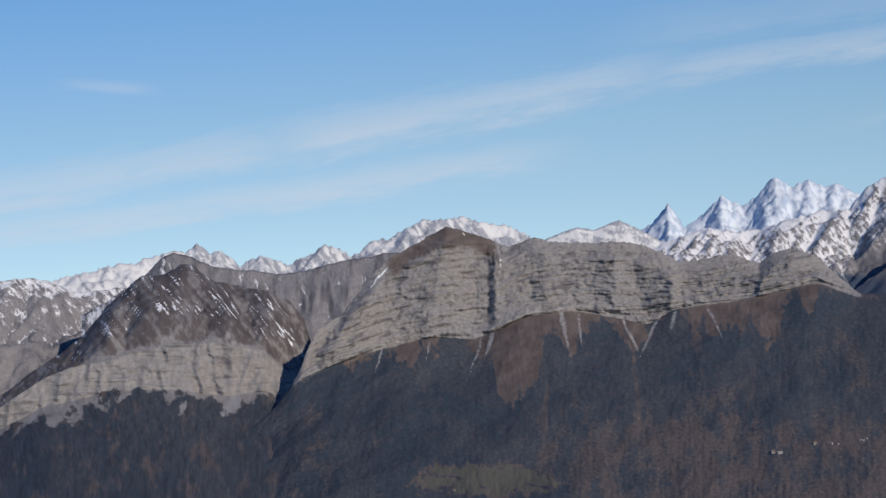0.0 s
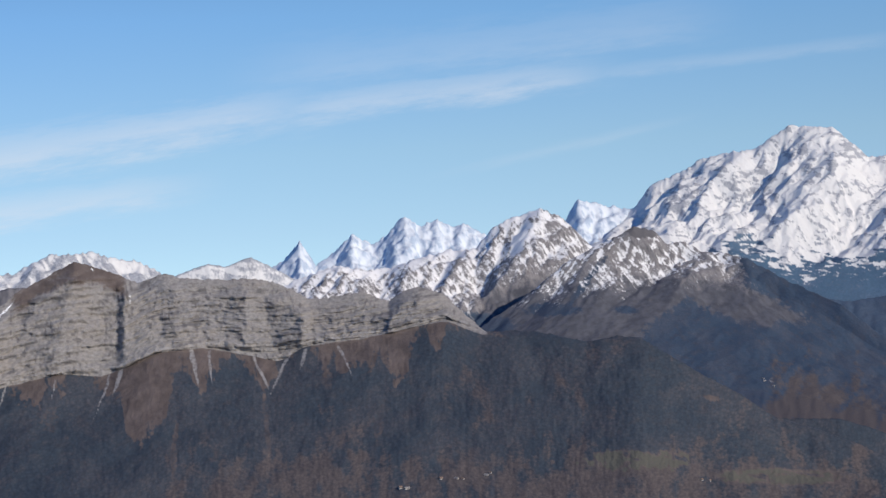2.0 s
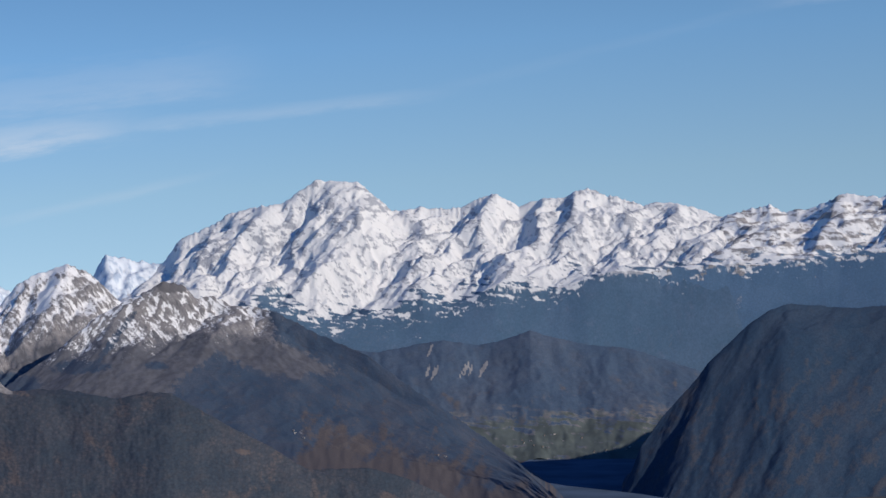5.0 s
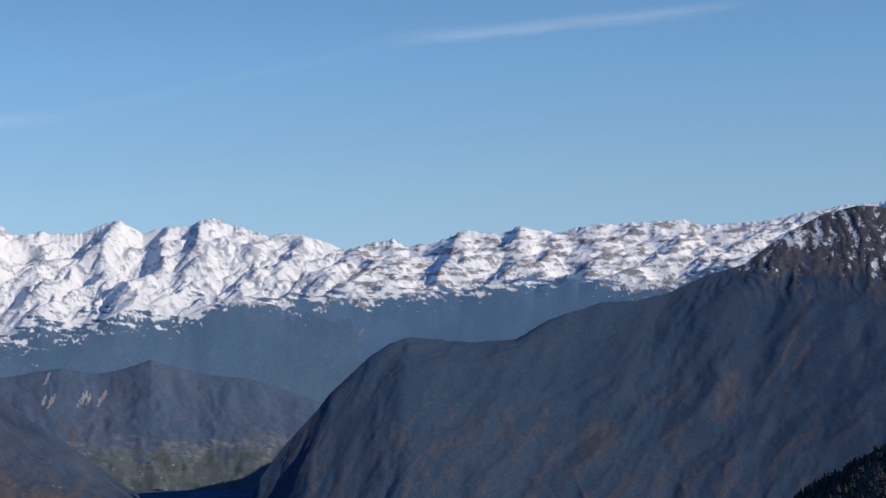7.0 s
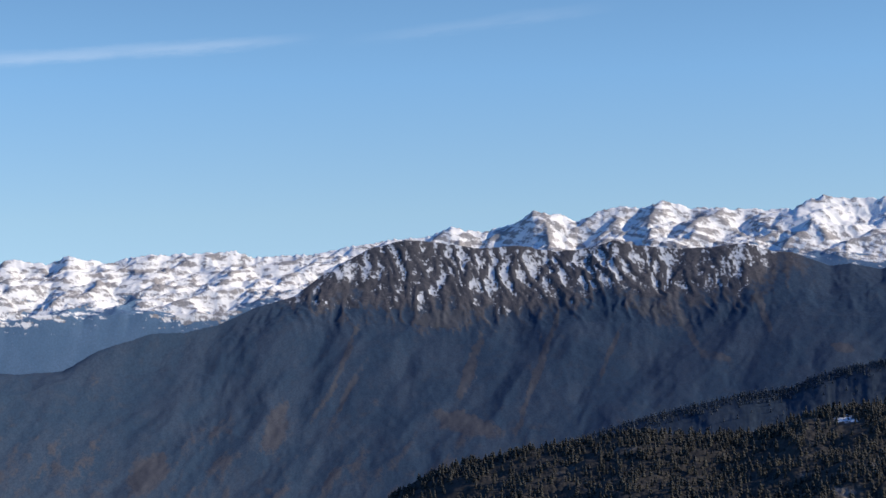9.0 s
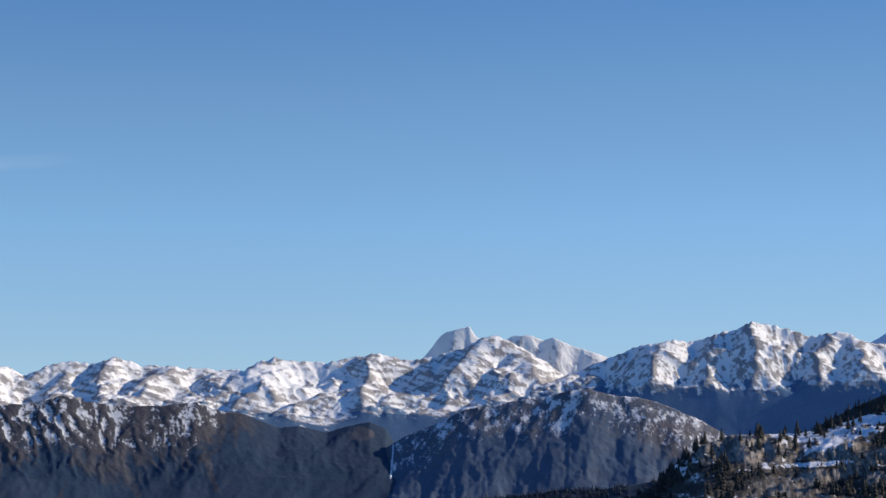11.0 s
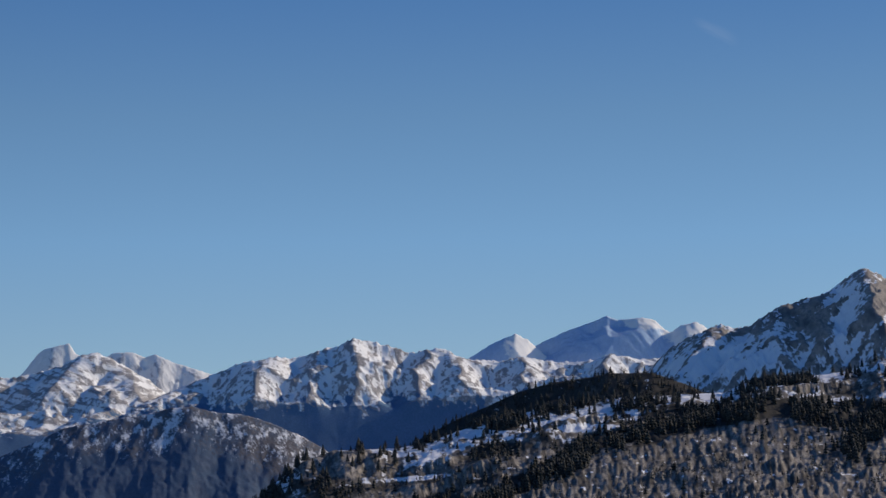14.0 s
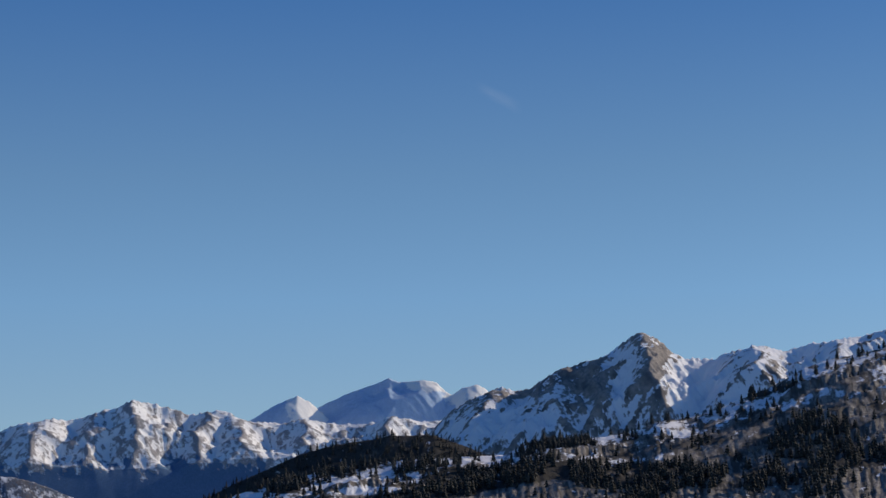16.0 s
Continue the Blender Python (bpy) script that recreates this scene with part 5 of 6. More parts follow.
def cover_cliff(g):
    face = ease(g["t"] + 0.02 * g["n2"], 1.03, 0.99) * ease(g["az"], 12.8, 12.4) * ease(g["az"], -4.8, -4.5)
    h = strata(g)
    top = ease(g["drop"] + 0.35 * g["n2"], 0.95, 0.35) * ease(g["az"], 1.9, 1.5) * ease(g["az"], -2.2, -1.4)
    line = np.interp(g["az"] + 0.1 * g["n2"] + 0.04 * g["n3"], [p[0] for p in TREELINE], [p[1] for p in TREELINE])
    below = line - g["el"]
    wood = ease(below + 0.35 * g["n2"] + 0.5 * g["n3"], -0.3, 0.12)
    wood = np.maximum(wood, 0.8 * ease(fbm(g["u"] / 7 + 3, g["w"] / 14, 4, 0.6) + 0.5 * g["n2"], 0.08, 0.3) * ease(below, -1.0, -0.2)) * (1 - face)
    wood = np.maximum(np.maximum(wood, ease(g["az"], -4.3, -5.0)), ease(g["az"] + 0.7 * g["n1"] + 0.3 * g["n2"], 12.3, 13.2))
    fields = (spot(g, 1.8, -8.35, 2.6, 0.4) + spot(g, 17.2, -6.6, 2.2, 0.36) + 0.8 * spot(g, 21.3, -6.95, 1.8, 0.2) + 0.6 * spot(g, -9, -8.6, 2, 0.3)) * ease(tongues(g, 0.3, 45, 9), -0.4, -0.05)
    bare = 0.5 * spot(g, 7.75, -4.2, 0.25, 0.4) + 0.4 * spot(g, -0.6, -5.2, 0.4, 0.5) + 0.5 * spot(g, 3.1, -6.2, 0.12, 1.0, 0.1) + 0.4 * spot(g, 5.9, -5.6, 0.1, 1.1, -0.1) + 0.4 * spot(g, 9.4, -5.2, 0.15, 1.0, 0.2) + 0.5 * spot(g, 19.5, -4.65, 0.3, 0.1, -0.8)
    chutes = 0
    for b, e, wide, high, lean in ((0.95, -4.6, 0.035, 0.8, 0.35), (1.4, -4.1, 0.05, 0.45, 0.3), (3.7, -3.75, 0.06, 0.55, -0.2), (4.2, -3.75, 0.05, 0.5, -0.1), (5.7, -3.9, 0.045, 0.5, -0.45), (6.3, -3.9, 0.05, 0.55, 0.45), (8.3, -3.6, 0.035, 0.5, -0.5), (-0.5, -4.4, 0.035, 0.35, 0.2), (-2.0, -4.6, 0.04, 0.4, 0.4), (7.0, -3.5, 0.05, 0.35, 0.3)):
        chutes = chutes + spot(g, b, e, wide * (1.0 + 1.0 * ease(g["el"], e - high, e + high)), 1.35 * high, lean)
    beds = 0.8 * fbm(g["u"] / 45, h / 6.0, 6, 0.68) + 0.45 * g["n3"] + 0.3 * g["n2"]
    g["bed"] = h
    leaf = 0.12 + 0.75 * woodland(g) + 0.4 * g["n1"] + 0.5 * ease(g["el"] + 0.4 * g["n1"], -5.4, -7.2) * ease(g["az"], 1, 7) - 0.6 * ease(line - g["el"], 1.4, 0.3) * ease(g["az"], 12.6, 12.0)
    return {"field": 0.85 * np.clip(fields, 0, 1), "leaf": leaf, "grass": (1 - face) * 0.9 + 0.7 * top + 0.2 * g["n2"], "forest": wood * (0.95 + 0.4 * g["n1"]) - fields - bare, "scar": 0.6 * chutes - 0.05 + 0.15 * g["n3"] + 0.5 * face * ease(h, 2, 4) * ease(h, 9, 6),
            "ledge": face * (0.26 + 1.35 * beds + 0.5 * ease(ridged(g["u"] / 15 + 0.3 * g["n2"], h / 70, 4, 0.6), 0.62, 0.9) - 0.3 * ease(g["n1"], 0.0, 0.4)), "snow": top * (0.12 + 0.75 * g["n3"] + 0.3 * g["n2"]) + 0.55 * spot(g, 1.75, -1.65, 0.04, 0.25) + 0.6 * spot(g, -2.0, -2.1, 0.06, 0.4, 0.9) - 0.1}


_, CLIFF_G = massif("limestone_cliff_mountain", "banded grey limestone cliff above autumn forest", mat_cliff, -9.8, 27,
       [(80, CLIFF, [(-9.8, 2150), (-4.7, 2500), (-2, 2600), (0, 2620), (12, 2560), (18, 2450), (27, 2300)]), (24, FOOT, [(-9.8, 2145), (-4.7, 2490), (-2, 2540), (0, 2550), (12, 2520), (18, 2430), (27, 2290)]), (70, APRON, [(-9.8, 2125), (-4.7, 2400), (0, 2440), (12, 2410), (18, 2330), (27, 2270)]), (1, [(-9.8, -9.9), (27, -9.6)], 1960)],
       relief_cliff, cover_cliff, [("cliff_face", 0, 1, "bare stratified grey limestone"), ("forest_slope", 1, 3, "dark mixed forest with russet patches")], step=0.04, crest=(0.1, 3.4), up=lambda g: ease(g["t"], 1.0, 1.06))
ROCK = [(85.0, 4.4), (85.7, 4.8), (86.2, 5.45), (86.7, 5.96), (87.4, 6.33), (87.8, 6.5), (88.3, 6.68), (88.8, 6.52), (89.3, 6.68), (90.0, 7.15), (90.9, 7.38), (91.4, 7.51), (91.9, 7.79), (92.3, 8.12), (92.6, 8.24), (93.0, 8.09), (93.3, 7.88), (93.6, 7.57), (93.9, 7.39), (94.8, 7.38), (95.4, 7.57), (96.1, 7.74), (97.0, 7.51), (97.8, 7.71), (98.5, 7.78), (99.5, 7.91), (100.0, 8.05), (101.2, 8.36), (103, 8.5)]


def cover_rock(g):
    snow = patchy(g, 0.4, 22, -0.9, 2.0, 0.9) - 0.12 * g["rib"] + 0.6 * spot(g, 91.9, 7.6, 0.5, 0.22, 1.0) + 0.7 * spot(g, 92.0, 6.7, 0.22, 0.95, 0.27) - 0.3 * ease(g["drop"] + 0.4 * g["n2"], 0.5, 0.1) * ease(g["az"], 93.5, 92.8) + 0.3 * ease(g["az"], 93.2, 94.0) + 0.4 * spot(g, 94.0, 6.6, 0.8, 0.7) + 0.3 * spot(g, 88.5, 5.6, 1.4, 0.6, 1.0)
    return {"snow": snow - 0.75 * spot(g, 90.8, 6.85, 0.7, 0.5, -0.6) - 0.8 * spot(g, 93.0, 7.2, 0.3, 0.75, 0.5) - 0.4 * spot(g, 96.5, 7.1, 0.2, 0.4) + 0.4 * spot(g, 94.4, 6.9, 0.8, 0.6) + 0.35 * spot(g, 88.2, 5.5, 1.6, 0.3, 2.0), "grass": zero(snow), "ledge": 0.4 + 0.7 * g["n2"]}


massif("rocky_peak", "craggy grey peak with snow-filled gullies", mat_crag, 85, 103,
       [(80, ROCK, 3150), (40, [(85, 4.3), (90, 5.6), (93, 6.2), (103, 6.8)], 2920), (1, [(85, 3.6), (103, 5.0)], 2750)], peaks(52, 1.0, 3.0, 8, -0.5, seed=15, talus=0.95, cut=5.0, spine=0.8, spines=((92.6, 8.3, 93.1, 5.8, 60, 80, 55), (93.5, 7.5, 93.0, 5.6, 35, 25, 40), (91.9, 7.7, 91.2, 6.2, 28, 14, 22), (90.6, 7.2, 90.9, 5.8, 24, 14, 24), (92.2, 7.0, 91.7, 5.4, 22, 12, 20), (89.4, 6.6, 88.3, 5.2, 22, 14, 24), (96.2, 7.8, 96.5, 6.2, 80, 110, 50), (90.2, 7.3, 89.0, 5.0, 45, 50, 60), (91.2, 7.5, 91.4, 5.6, 40, 40, 50), (88.2, 6.7, 87.0, 4.9, 40, 50, 60), (98.3, 7.8, 98.6, 6.8, 50, 60, 50))), cover_rock,
       [("summit_crag", 0, 1, "grey rock and snow gullies"), ("snow_slope", 1, 2, "")], step=0.042, crest=(0.15, 2.8), up=1.0)
NINE = [(50.0, -4.03), (51.2, -3.59), (53.2, -2.9), (55.5, -2.19), (56.9, -1.75), (58.9, -1.22), (60.1, -0.96), (61.4, -0.78), (62.3, -0.35), (64.5, 0.17), (66.6, 0.56), (68.3, 0.83), (70.0, 1.0), (71.1, 1.17), (72.6, 1.26), (74.1, 1.51), (77, 1.67)]
_, NINE_G = massif("forest_ridge", "dark ridge covered with conifer forest", mat_ridge, 50, 77,
       [(40, NINE, 2500), (20, [(50, -4.9), (60, -2.4), (77, 0.4)], 2350), (1, [(50, -5.6), (60, -3.6), (77, -0.4)], 2250)], eroded(10, 60, 3, 9), lambda g: {"forest": 0.9 + 0.2 * g["n1"] + 0 * g["n2"]}, [("forest_crest", 0, 1, ""), ("forest_slope", 1, 2, "")], crest=(0.05, 5), category="hill")
NEARBACK = [(77, 2.2), (78.6, 3.0), (79.3, 3.42), (80.2, 3.87), (81.2, 4.3), (82.1, 4.7), (83.2, 4.99), (84.4, 5.14), (84.8, 5.24), (86.2, 5.23), (87.4, 4.79), (88.6, 4.09)]
_, BACK_G = massif("snowy_shoulder", "dark wooded shoulder patched with snow", mat_near, 77, 88.6,
       [(60, NEARBACK, 2150), (1, [(77, 1.5), (88.6, 3.4)], 2000)], eroded(8, 50, 2, 12), lambda g: {"forest": 0.85 + 0.4 * g["n1"], "snow": patchy(g, -0.1, 20, 0, 0.5, 0.3) + 0.45 * ease(g["drop"] + 0.3 * g["n1"], 0.5, 0.8)}, [("wooded_slope", 0, 1, "")], crest=(0.04, 4), category="hill")
NEAR = [(46, -6.4), (47.3, -5.42), (48.3, -4.76), (49.0, -4.37), (50.2, -3.58), (51.2, -3.22), (52.3, -2.94), (55.3, -2.38), (56.3, -2.2), (58.0, -2.19), (59.7, -2.17), (60.9, -1.99), (61.8, -1.55), (62.6, -1.38), (65, -1.1), (67.3, -0.64), (68.6, -0.38), (70.0, -0.11), (71.1, 0.15), (72.8, 0.7), (74.0, 1.12), (74.7, 2.0), (75.5, 2.6), (76.4, 2.94), (78.4, 3.0), (79.5, 3.25), (81.0, 3.79), (83.1, 4.22), (84.8, 4.47), (88.3, 4.61), (89.1, 4.9), (90.8, 5.05), (92.3, 5.19), (93.0, 5.5), (94.3, 5.64), (95.4, 6.03), (96.6, 6.5), (97.5, 6.98), (98.3, 7.2), (99.5, 7.4), (101.2, 7.69), (103, 7.9)]
NEAR_BOT = [(46, -8), (60, -5.2), (66, -3.6), (75, -1.5), (90, 0.6), (103, 1.4)]


BLUFF = [(78.5, -0.6), (81.8, 1.45), (84.7, 2.87), (87.5, 3.5), (89, 3.75), (92.3, 3.6), (96, 3.5), (103, 4.5)]


def bluff_line(g):
    """Height above the upper edge of the bare grey bluff, in degrees."""
    return g["el"] - np.interp(g["az"], [p[0] for p in BLUFF], [p[1] for p in BLUFF])


def relief_near(g):
    crags = spur(g, ((75.7, 2.75, 75.4, 1.8, 30, 10, 20), (76.8, 2.9, 76.7, 2.0, 26, 10, 20), (77.8, 2.9, 77.8, 2.0, 22, 10, 20), (67.5, -1.2, 67.4, -2.6, 12, 6, 10), (68.4, -1.2, 68.3, -2.6, 12, 6, 10), (70.2, -1.4, 70.0, -2.6, 12, 8, 12), (71.0, -1.4, 70.9, -2.6, 12, 8, 12)))
    q = (g["v"] + 0.35 * g["u"]) / 75 + 0.5 * g["n1"] + 0.12 * g["n2"]
    part = q - np.floor(q)
    here = ease(fbm(g["u"] / 120 + 3, g["v"] / 90, 3), -0.15, 0.3) * ease(g["drop"], 0.15, 0.5)
    here = here * ease(g["az"], 74.0, 77.0)
    g["crag"] = here * ease(part, 0.55, 0.62) * ease(part, 0.92, 0.82)
    face = spot(g, 67.6, -1.85, 0.35, 0.6) + spot(g, 68.5, -1.8, 0.4, 0.55) + spot(g, 70.5, -1.95, 1.2, 0.45) + spot(g, 76.8, 2.5, 1.3, 0.42)
    g["crag"] = np.maximum(g["crag"], 0.9 * np.clip(face, 0, 1))
    flutes = 8.0 * (ridged(g["u"] / 9 + 0.4 * g["n2"], g["v"] / 60, 5, 0.65) - 0.4) * g["crag"]
    g["bluff"] = ease(bluff_line(g) + 0.25 * g["n1"] + 0.12 * g["n2"], 0.05, -0.15) * ease(g["az"], 80.0, 81.5) * (1 - 0.85 * spot(g, 87.9, 2.2, 1.3, 0.4))
    flutes = flutes + 3.5 * (ridged(g["u"] / 10 + 0.4 * g["n2"] + 9, g["v"] / 90, 5, 0.65) - 0.4) * g["bluff"]
    return peaks(80, 0.4, 1.6, 7, -0.2, seed=16, talus=0.5, cut=2.0)(g) * (1 - 0.65 * g["bluff"]) + 0.25 * crags + 9 * here * (part - ease(part, 0.55, 0.9)) + flutes


def cover_near(g):
    d = g["drop"]
    right = ease(g["az"], 72.5, 76)
    bands = fbm((g["u"] + 0.6 * g["w"]) / 60, (g["w"] - 0.1 * g["u"]) / 14, 5, 0.6)
    wood = 0.55 + 0.9 * bands + 0.5 * g["n1"] + 0.5 * (1 - right) - 0.22 * ease(g["az"], 89.0, 95.0)
    crag = spot(g, 76.8, 2.5, 1.3, 0.42) + spot(g, 67.6, -1.85, 0.35, 0.6) + spot(g, 68.5, -1.8, 0.4, 0.55) + spot(g, 70.5, -1.95, 1.2, 0.45)
    grey = ease(d + 0.4 * g["n1"], 1.0, 1.5) * ease(g["az"], 76, 79)
    g["grey"] = grey
    crag = crag + 0.5 * g["crag"] * (0.7 + 0.9 * g["n2"])
    clumps = ease(fbm((g["u"] + 0.7 * g["w"]) / 55 + 2, (g["w"] - 0.2 * g["u"]) / 20, 5, 0.6), -0.05, 0.12)
    snow = (0.3 - 0.9 * bands + 0.75 * g["n3"] + 0.3 * ease(d, 0.9, 0.2)) * right * (1 - 0.85 * grey) + grey * (0.75 * ease(fbm((g["u"] + 0.5 * g["w"]) / 11, g["w"] / 5, 4, 0.6), 0.1, 0.4) - 0.1) + 0.6 * spot(g, 63.1, -1.67, 0.45, 0.14) + 0.5 * spot(g, 66.8, -0.85, 0.3, 0.12)
    belt = ease(np.abs(bluff_line(g) - 0.3 + 0.3 * g["n1"] + 0.2 * g["n2"]), 0.45, 0.15) * ease(g["az"], 79, 82) + spot(g, 92.8, 3.0, 1.8, 0.8) + spot(g, 97.5, 4.2, 1.2, 1.2)
    g["belt"] = belt = np.clip(belt, 0, 1)
    g["open"] = spot(g, 80.8, 3.45, 1.1, 0.13, 6.0) + spot(g, 84.5, 3.6, 1.6, 0.12, 8.0) + spot(g, 79.0, 2.1, 0.8, 0.12, 5.0)
    return {"snow": snow - 0.06 - 0.25 * belt - 0.8 * crag + 0.7 * g["open"], "forest": wood - crag - 0.75 * g["bluff"] - grey * (0.75 - 1.0 * clumps) - 0.6 * g["open"] + 0.6 * belt, "grass": 0.3 + 0.7 * g["n2"] + 0.3 * g["n3"] - crag - 0.1 * grey - 0.15 * g["bluff"], "scar": 0.28 * crag + 0.9 * g["n3"] * np.clip(crag, 0, 1) - 0.05, "ledge": 0.45 + 1.2 * fbm((g["u"] + 0.2 * g["w"]) / 6, g["w"] / 24, 6, 0.68)}


near_hill, NEAR_G = massif("near_hill", "steep hill of dark conifers, crags and snow", mat_near, 46, 103,
                           [(150, NEAR, [(46, 1950), (75, 1700), (90, 1850), (103, 2080)]), (6, NEAR_BOT, [(46, 1480), (75, 1210), (90, 1190), (103, 1250)]), (1, [(46, -18), (103, -16)], [(46, 1000), (75, 850), (103, 850)])],
                           relief_near, cover_near, [("wooded_slope", 0, 1, ""), ("lower_slope", 1, 2, "")], step=0.05, crest=(0.04, 4), back=900, category="hill", up=1.0)

# -- ground and lake
n = 120
xs = np.linspace(-6500, 6500, n)
gx, gy = np.meshgrid(xs, xs)
r = np.hypot(gx, gy)
gz = 326 * np.exp(-r ** 2 / (2 * 230.0 ** 2)) + 1.5 * fbm(gx / 300, gy / 300, 3) - 1.5
me = bpy.data.meshes.new("ground")
base = (np.arange(n - 1)[:, None] * n + np.arange(n - 1)[None, :]).ravel()
me.from_pydata(np.stack([gx, gy, gz], -1).reshape(-1, 3).tolist(), [], np.stack([base, base + 1, base + n + 1, base + n], 1).tolist())
m, nodes, links, bsdf = material("valley_meadow")
pos = nodes.new("ShaderNodeNewGeometry").outputs["Position"]
links.new(mixer(nodes, links, remap(nodes, links, tex_noise(nodes, links, pos, 0.012), 0.4, 0.6), (0.055, 0.05, 0.05), (0.045, 0.05, 0.055)), bsdf.inputs["Base Color"])
bsdf.inputs["Roughness"].default_value = 0.95
me.materials.append(m)
tagged(new("ground", me), "green-brown valley floor meadows", "ground", kind="structure")

# -- lake
def plain(name, colour, rough=0.8, spread=0.25, scale=0.5):
    m, nodes, links, bsdf = material(name)
    pos = nodes.new("ShaderNodeNewGeometry").outputs["Position"]
    n1 = tex_noise(nodes, links, pos, scale, 4.0)
    links.new(mixer(nodes, links, remap(nodes, links, n1, 0.3, 0.7), tuple(c * (1 - spread) for c in colour), tuple(min(1, c * (1 + spread)) for c in colour)), bsdf.inputs["Base Color"])
    bsdf.inputs["Roughness"].default_value = rough
    return m


def mesh_object(name, verts, faces, mat, parent=None, smooth=False):
    me = bpy.data.meshes.new(name)
    me.from_pydata(verts, [], faces)
    me.update()
    if smooth:
        me.polygons.foreach_set("use_smooth", np.ones(len(me.polygons), bool))
    me.materials.append(mat)
    ob = new(name, me)
    if parent:
        ob.parent = parent
    return ob


water = plain("lake_water", (0.08, 0.115, 0.17), 0.3, 0.2, 0.01)
wb = water.node_tree
wb.nodes["Principled BSDF"].inputs["Specular IOR Level"].default_value = 0.0
ripple = wb.nodes.new("ShaderNodeBump")
ripple.inputs["Strength"].default_value, ripple.inputs["Distance"].default_value = 0.1, 0.2
wb.links.new(tex_noise(wb.nodes, wb.links, wb.nodes.new("ShaderNodeNewGeometry").outputs["Position"], 0.35, 4.0), ripple.inputs["Height"])
wb.links.new(ripple.outputs[0], wb.nodes["Principled BSDF"].inputs["Normal"])
shore, ring = [], 48
for i in range(ring):
    q = 2 * math.pi * i / ring
    wob = 1 + 0.05 * noise.noise((3 * math.cos(q), 3 * math.sin(q), 0.0))
    sx, sy = (math.copysign(abs(v) ** 0.35, v) for v in (math.cos(q), math.sin(q)))
    far = 3180 + 640 * wob * sy
    p = sight(32.6 - 0.0018 * (far - 3400) + 4.4 * wob * sx, 0, far)
    shore.append((p.x, p.y, 0.4))
tagged(mesh_object("water", shore + [(x, y, -3.0) for x, y, _ in shore], [list(range(ring))[::-1]] + [[i, (i + 1) % ring, ring + (i + 1) % ring, ring + i] for i in range(ring)], water), "dark blue lake in the shaded valley", "lake", kind="structure")


# -- seats on the slopes
def seat(g, az, el):
    """The place on a slope at a bearing and height angle."""
    col = int(np.argmin(np.abs(g["az"][0] - az)))
    row = int(np.argmin(np.abs(g["el"][:, col] - el)))
    return Vector(g["P"][row, col])


# -- waterfall
fall = plain("falling_water", (0.6, 0.64, 0.69), 0.5, 0.1, 0.2)
rows, verts, faces = 24, [], []
for i in range(rows):
    f = i / (rows - 1)
    az, el = 66.12 + 0.015 * math.sin(5 * f) - 0.04 * f, 2.5 - 1.06 * f
    here = seat(EIGHT_G, az, el)
    far = math.hypot(here.x, here.y) - 2.5
    half = 0.024 + 0.02 * f * (1 + 0.4 * math.sin(9 * f))
    for da, push in ((-half, 0), (0, -2.5), (half, 0), (0, 1.5)):
        verts.append(tuple(sight(az + da, el, far + push)))
for i in range(rows - 1):
    for j in range(4):
        faces.append([4 * i + j, 4 * i + (j + 1) % 4, 4 * i + 4 + (j + 1) % 4, 4 * i + 4 + j])
faces += [[0, 1, 2, 3], [4 * rows - 1, 4 * rows - 2, 4 * rows - 3, 4 * rows - 4]]
tagged(mesh_object("waterfall", verts, faces, fall, smooth=True), "thin white waterfall down a dark cliff", "waterfall")

# -- houses
wall_m, roof_m, roof_grey = plain("whitewashed_wall", (0.36, 0.345, 0.33), 0.85, 0.12, 0.6), plain("brown_roof", (0.2, 0.14, 0.11), 0.8, 0.25, 0.8), plain("grey_roof", (0.27, 0.26, 0.26), 0.7, 0.2, 0.8)
window_m = plain("dark_window", (0.04, 0.045, 0.05), 0.3, 0.2, 1.0)


def house(long, wide, high, roof):
    """A gabled house with its ridge along x, standing on a plinth."""
    thing = tagged(new("house"), "small white gabled house on a wooded slope", "house", "houses of the valley villages")
    x, y, r = long / 2, wide / 2, high + 0.38 * wide
    v = [(-x, -y, -4), (x, -y, -4), (x, y, -4), (-x, y, -4), (-x, -y, high), (x, -y, high), (x, y, high), (-x, y, high), (-x, 0, r - 0.2), (x, 0, r - 0.2)]
    mesh_object("wall", v, [(0, 1, 5, 4), (2, 3, 7, 6), (1, 2, 6, 9, 5), (3, 0, 4, 8, 7), (3, 2, 1, 0)], wall_m, thing)
    o, th = 0.7, 0.3
    e = high - o * 0.76
    v = [(-x - o, -y - o, e), (x + o, -y - o, e), (x + o, 0, r), (-x - o, 0, r), (-x - o, y + o, e), (x + o, y + o, e)]
    v = v + [(a, b, c + th) for a, b, c in v]
    mesh_object("roof", v, [(6, 7, 8, 9), (9, 8, 11, 10), (1, 0, 3, 2), (2, 3, 4, 5), (0, 1, 7, 6), (5, 4, 10, 11), (0, 6, 9, 3), (3, 9, 10, 4), (2, 8, 7, 1), (5, 11, 8, 2)], roof, thing)
    for side in (-1, 1):
        for k in range(3):
            cx = (k - 1) * long * 0.3
            yy, d = side * (y + 0.03), side * 0.08
            v = [(cx - 0.6, yy, high * 0.45), (cx + 0.6, yy, high * 0.45), (cx + 0.6, yy, high * 0.45 + 1.5), (cx - 0.6, yy, high * 0.45 + 1.5)]
            v = v + [(a, b + d, c) for a, b, c in v]
            mesh_object("window", v, [(0, 1, 2, 3), (4, 5, 6, 7), (0, 1, 5, 4), (1, 2, 6, 5), (2, 3, 7, 6), (3, 0, 4, 7)], window_m, thing)
    return thing


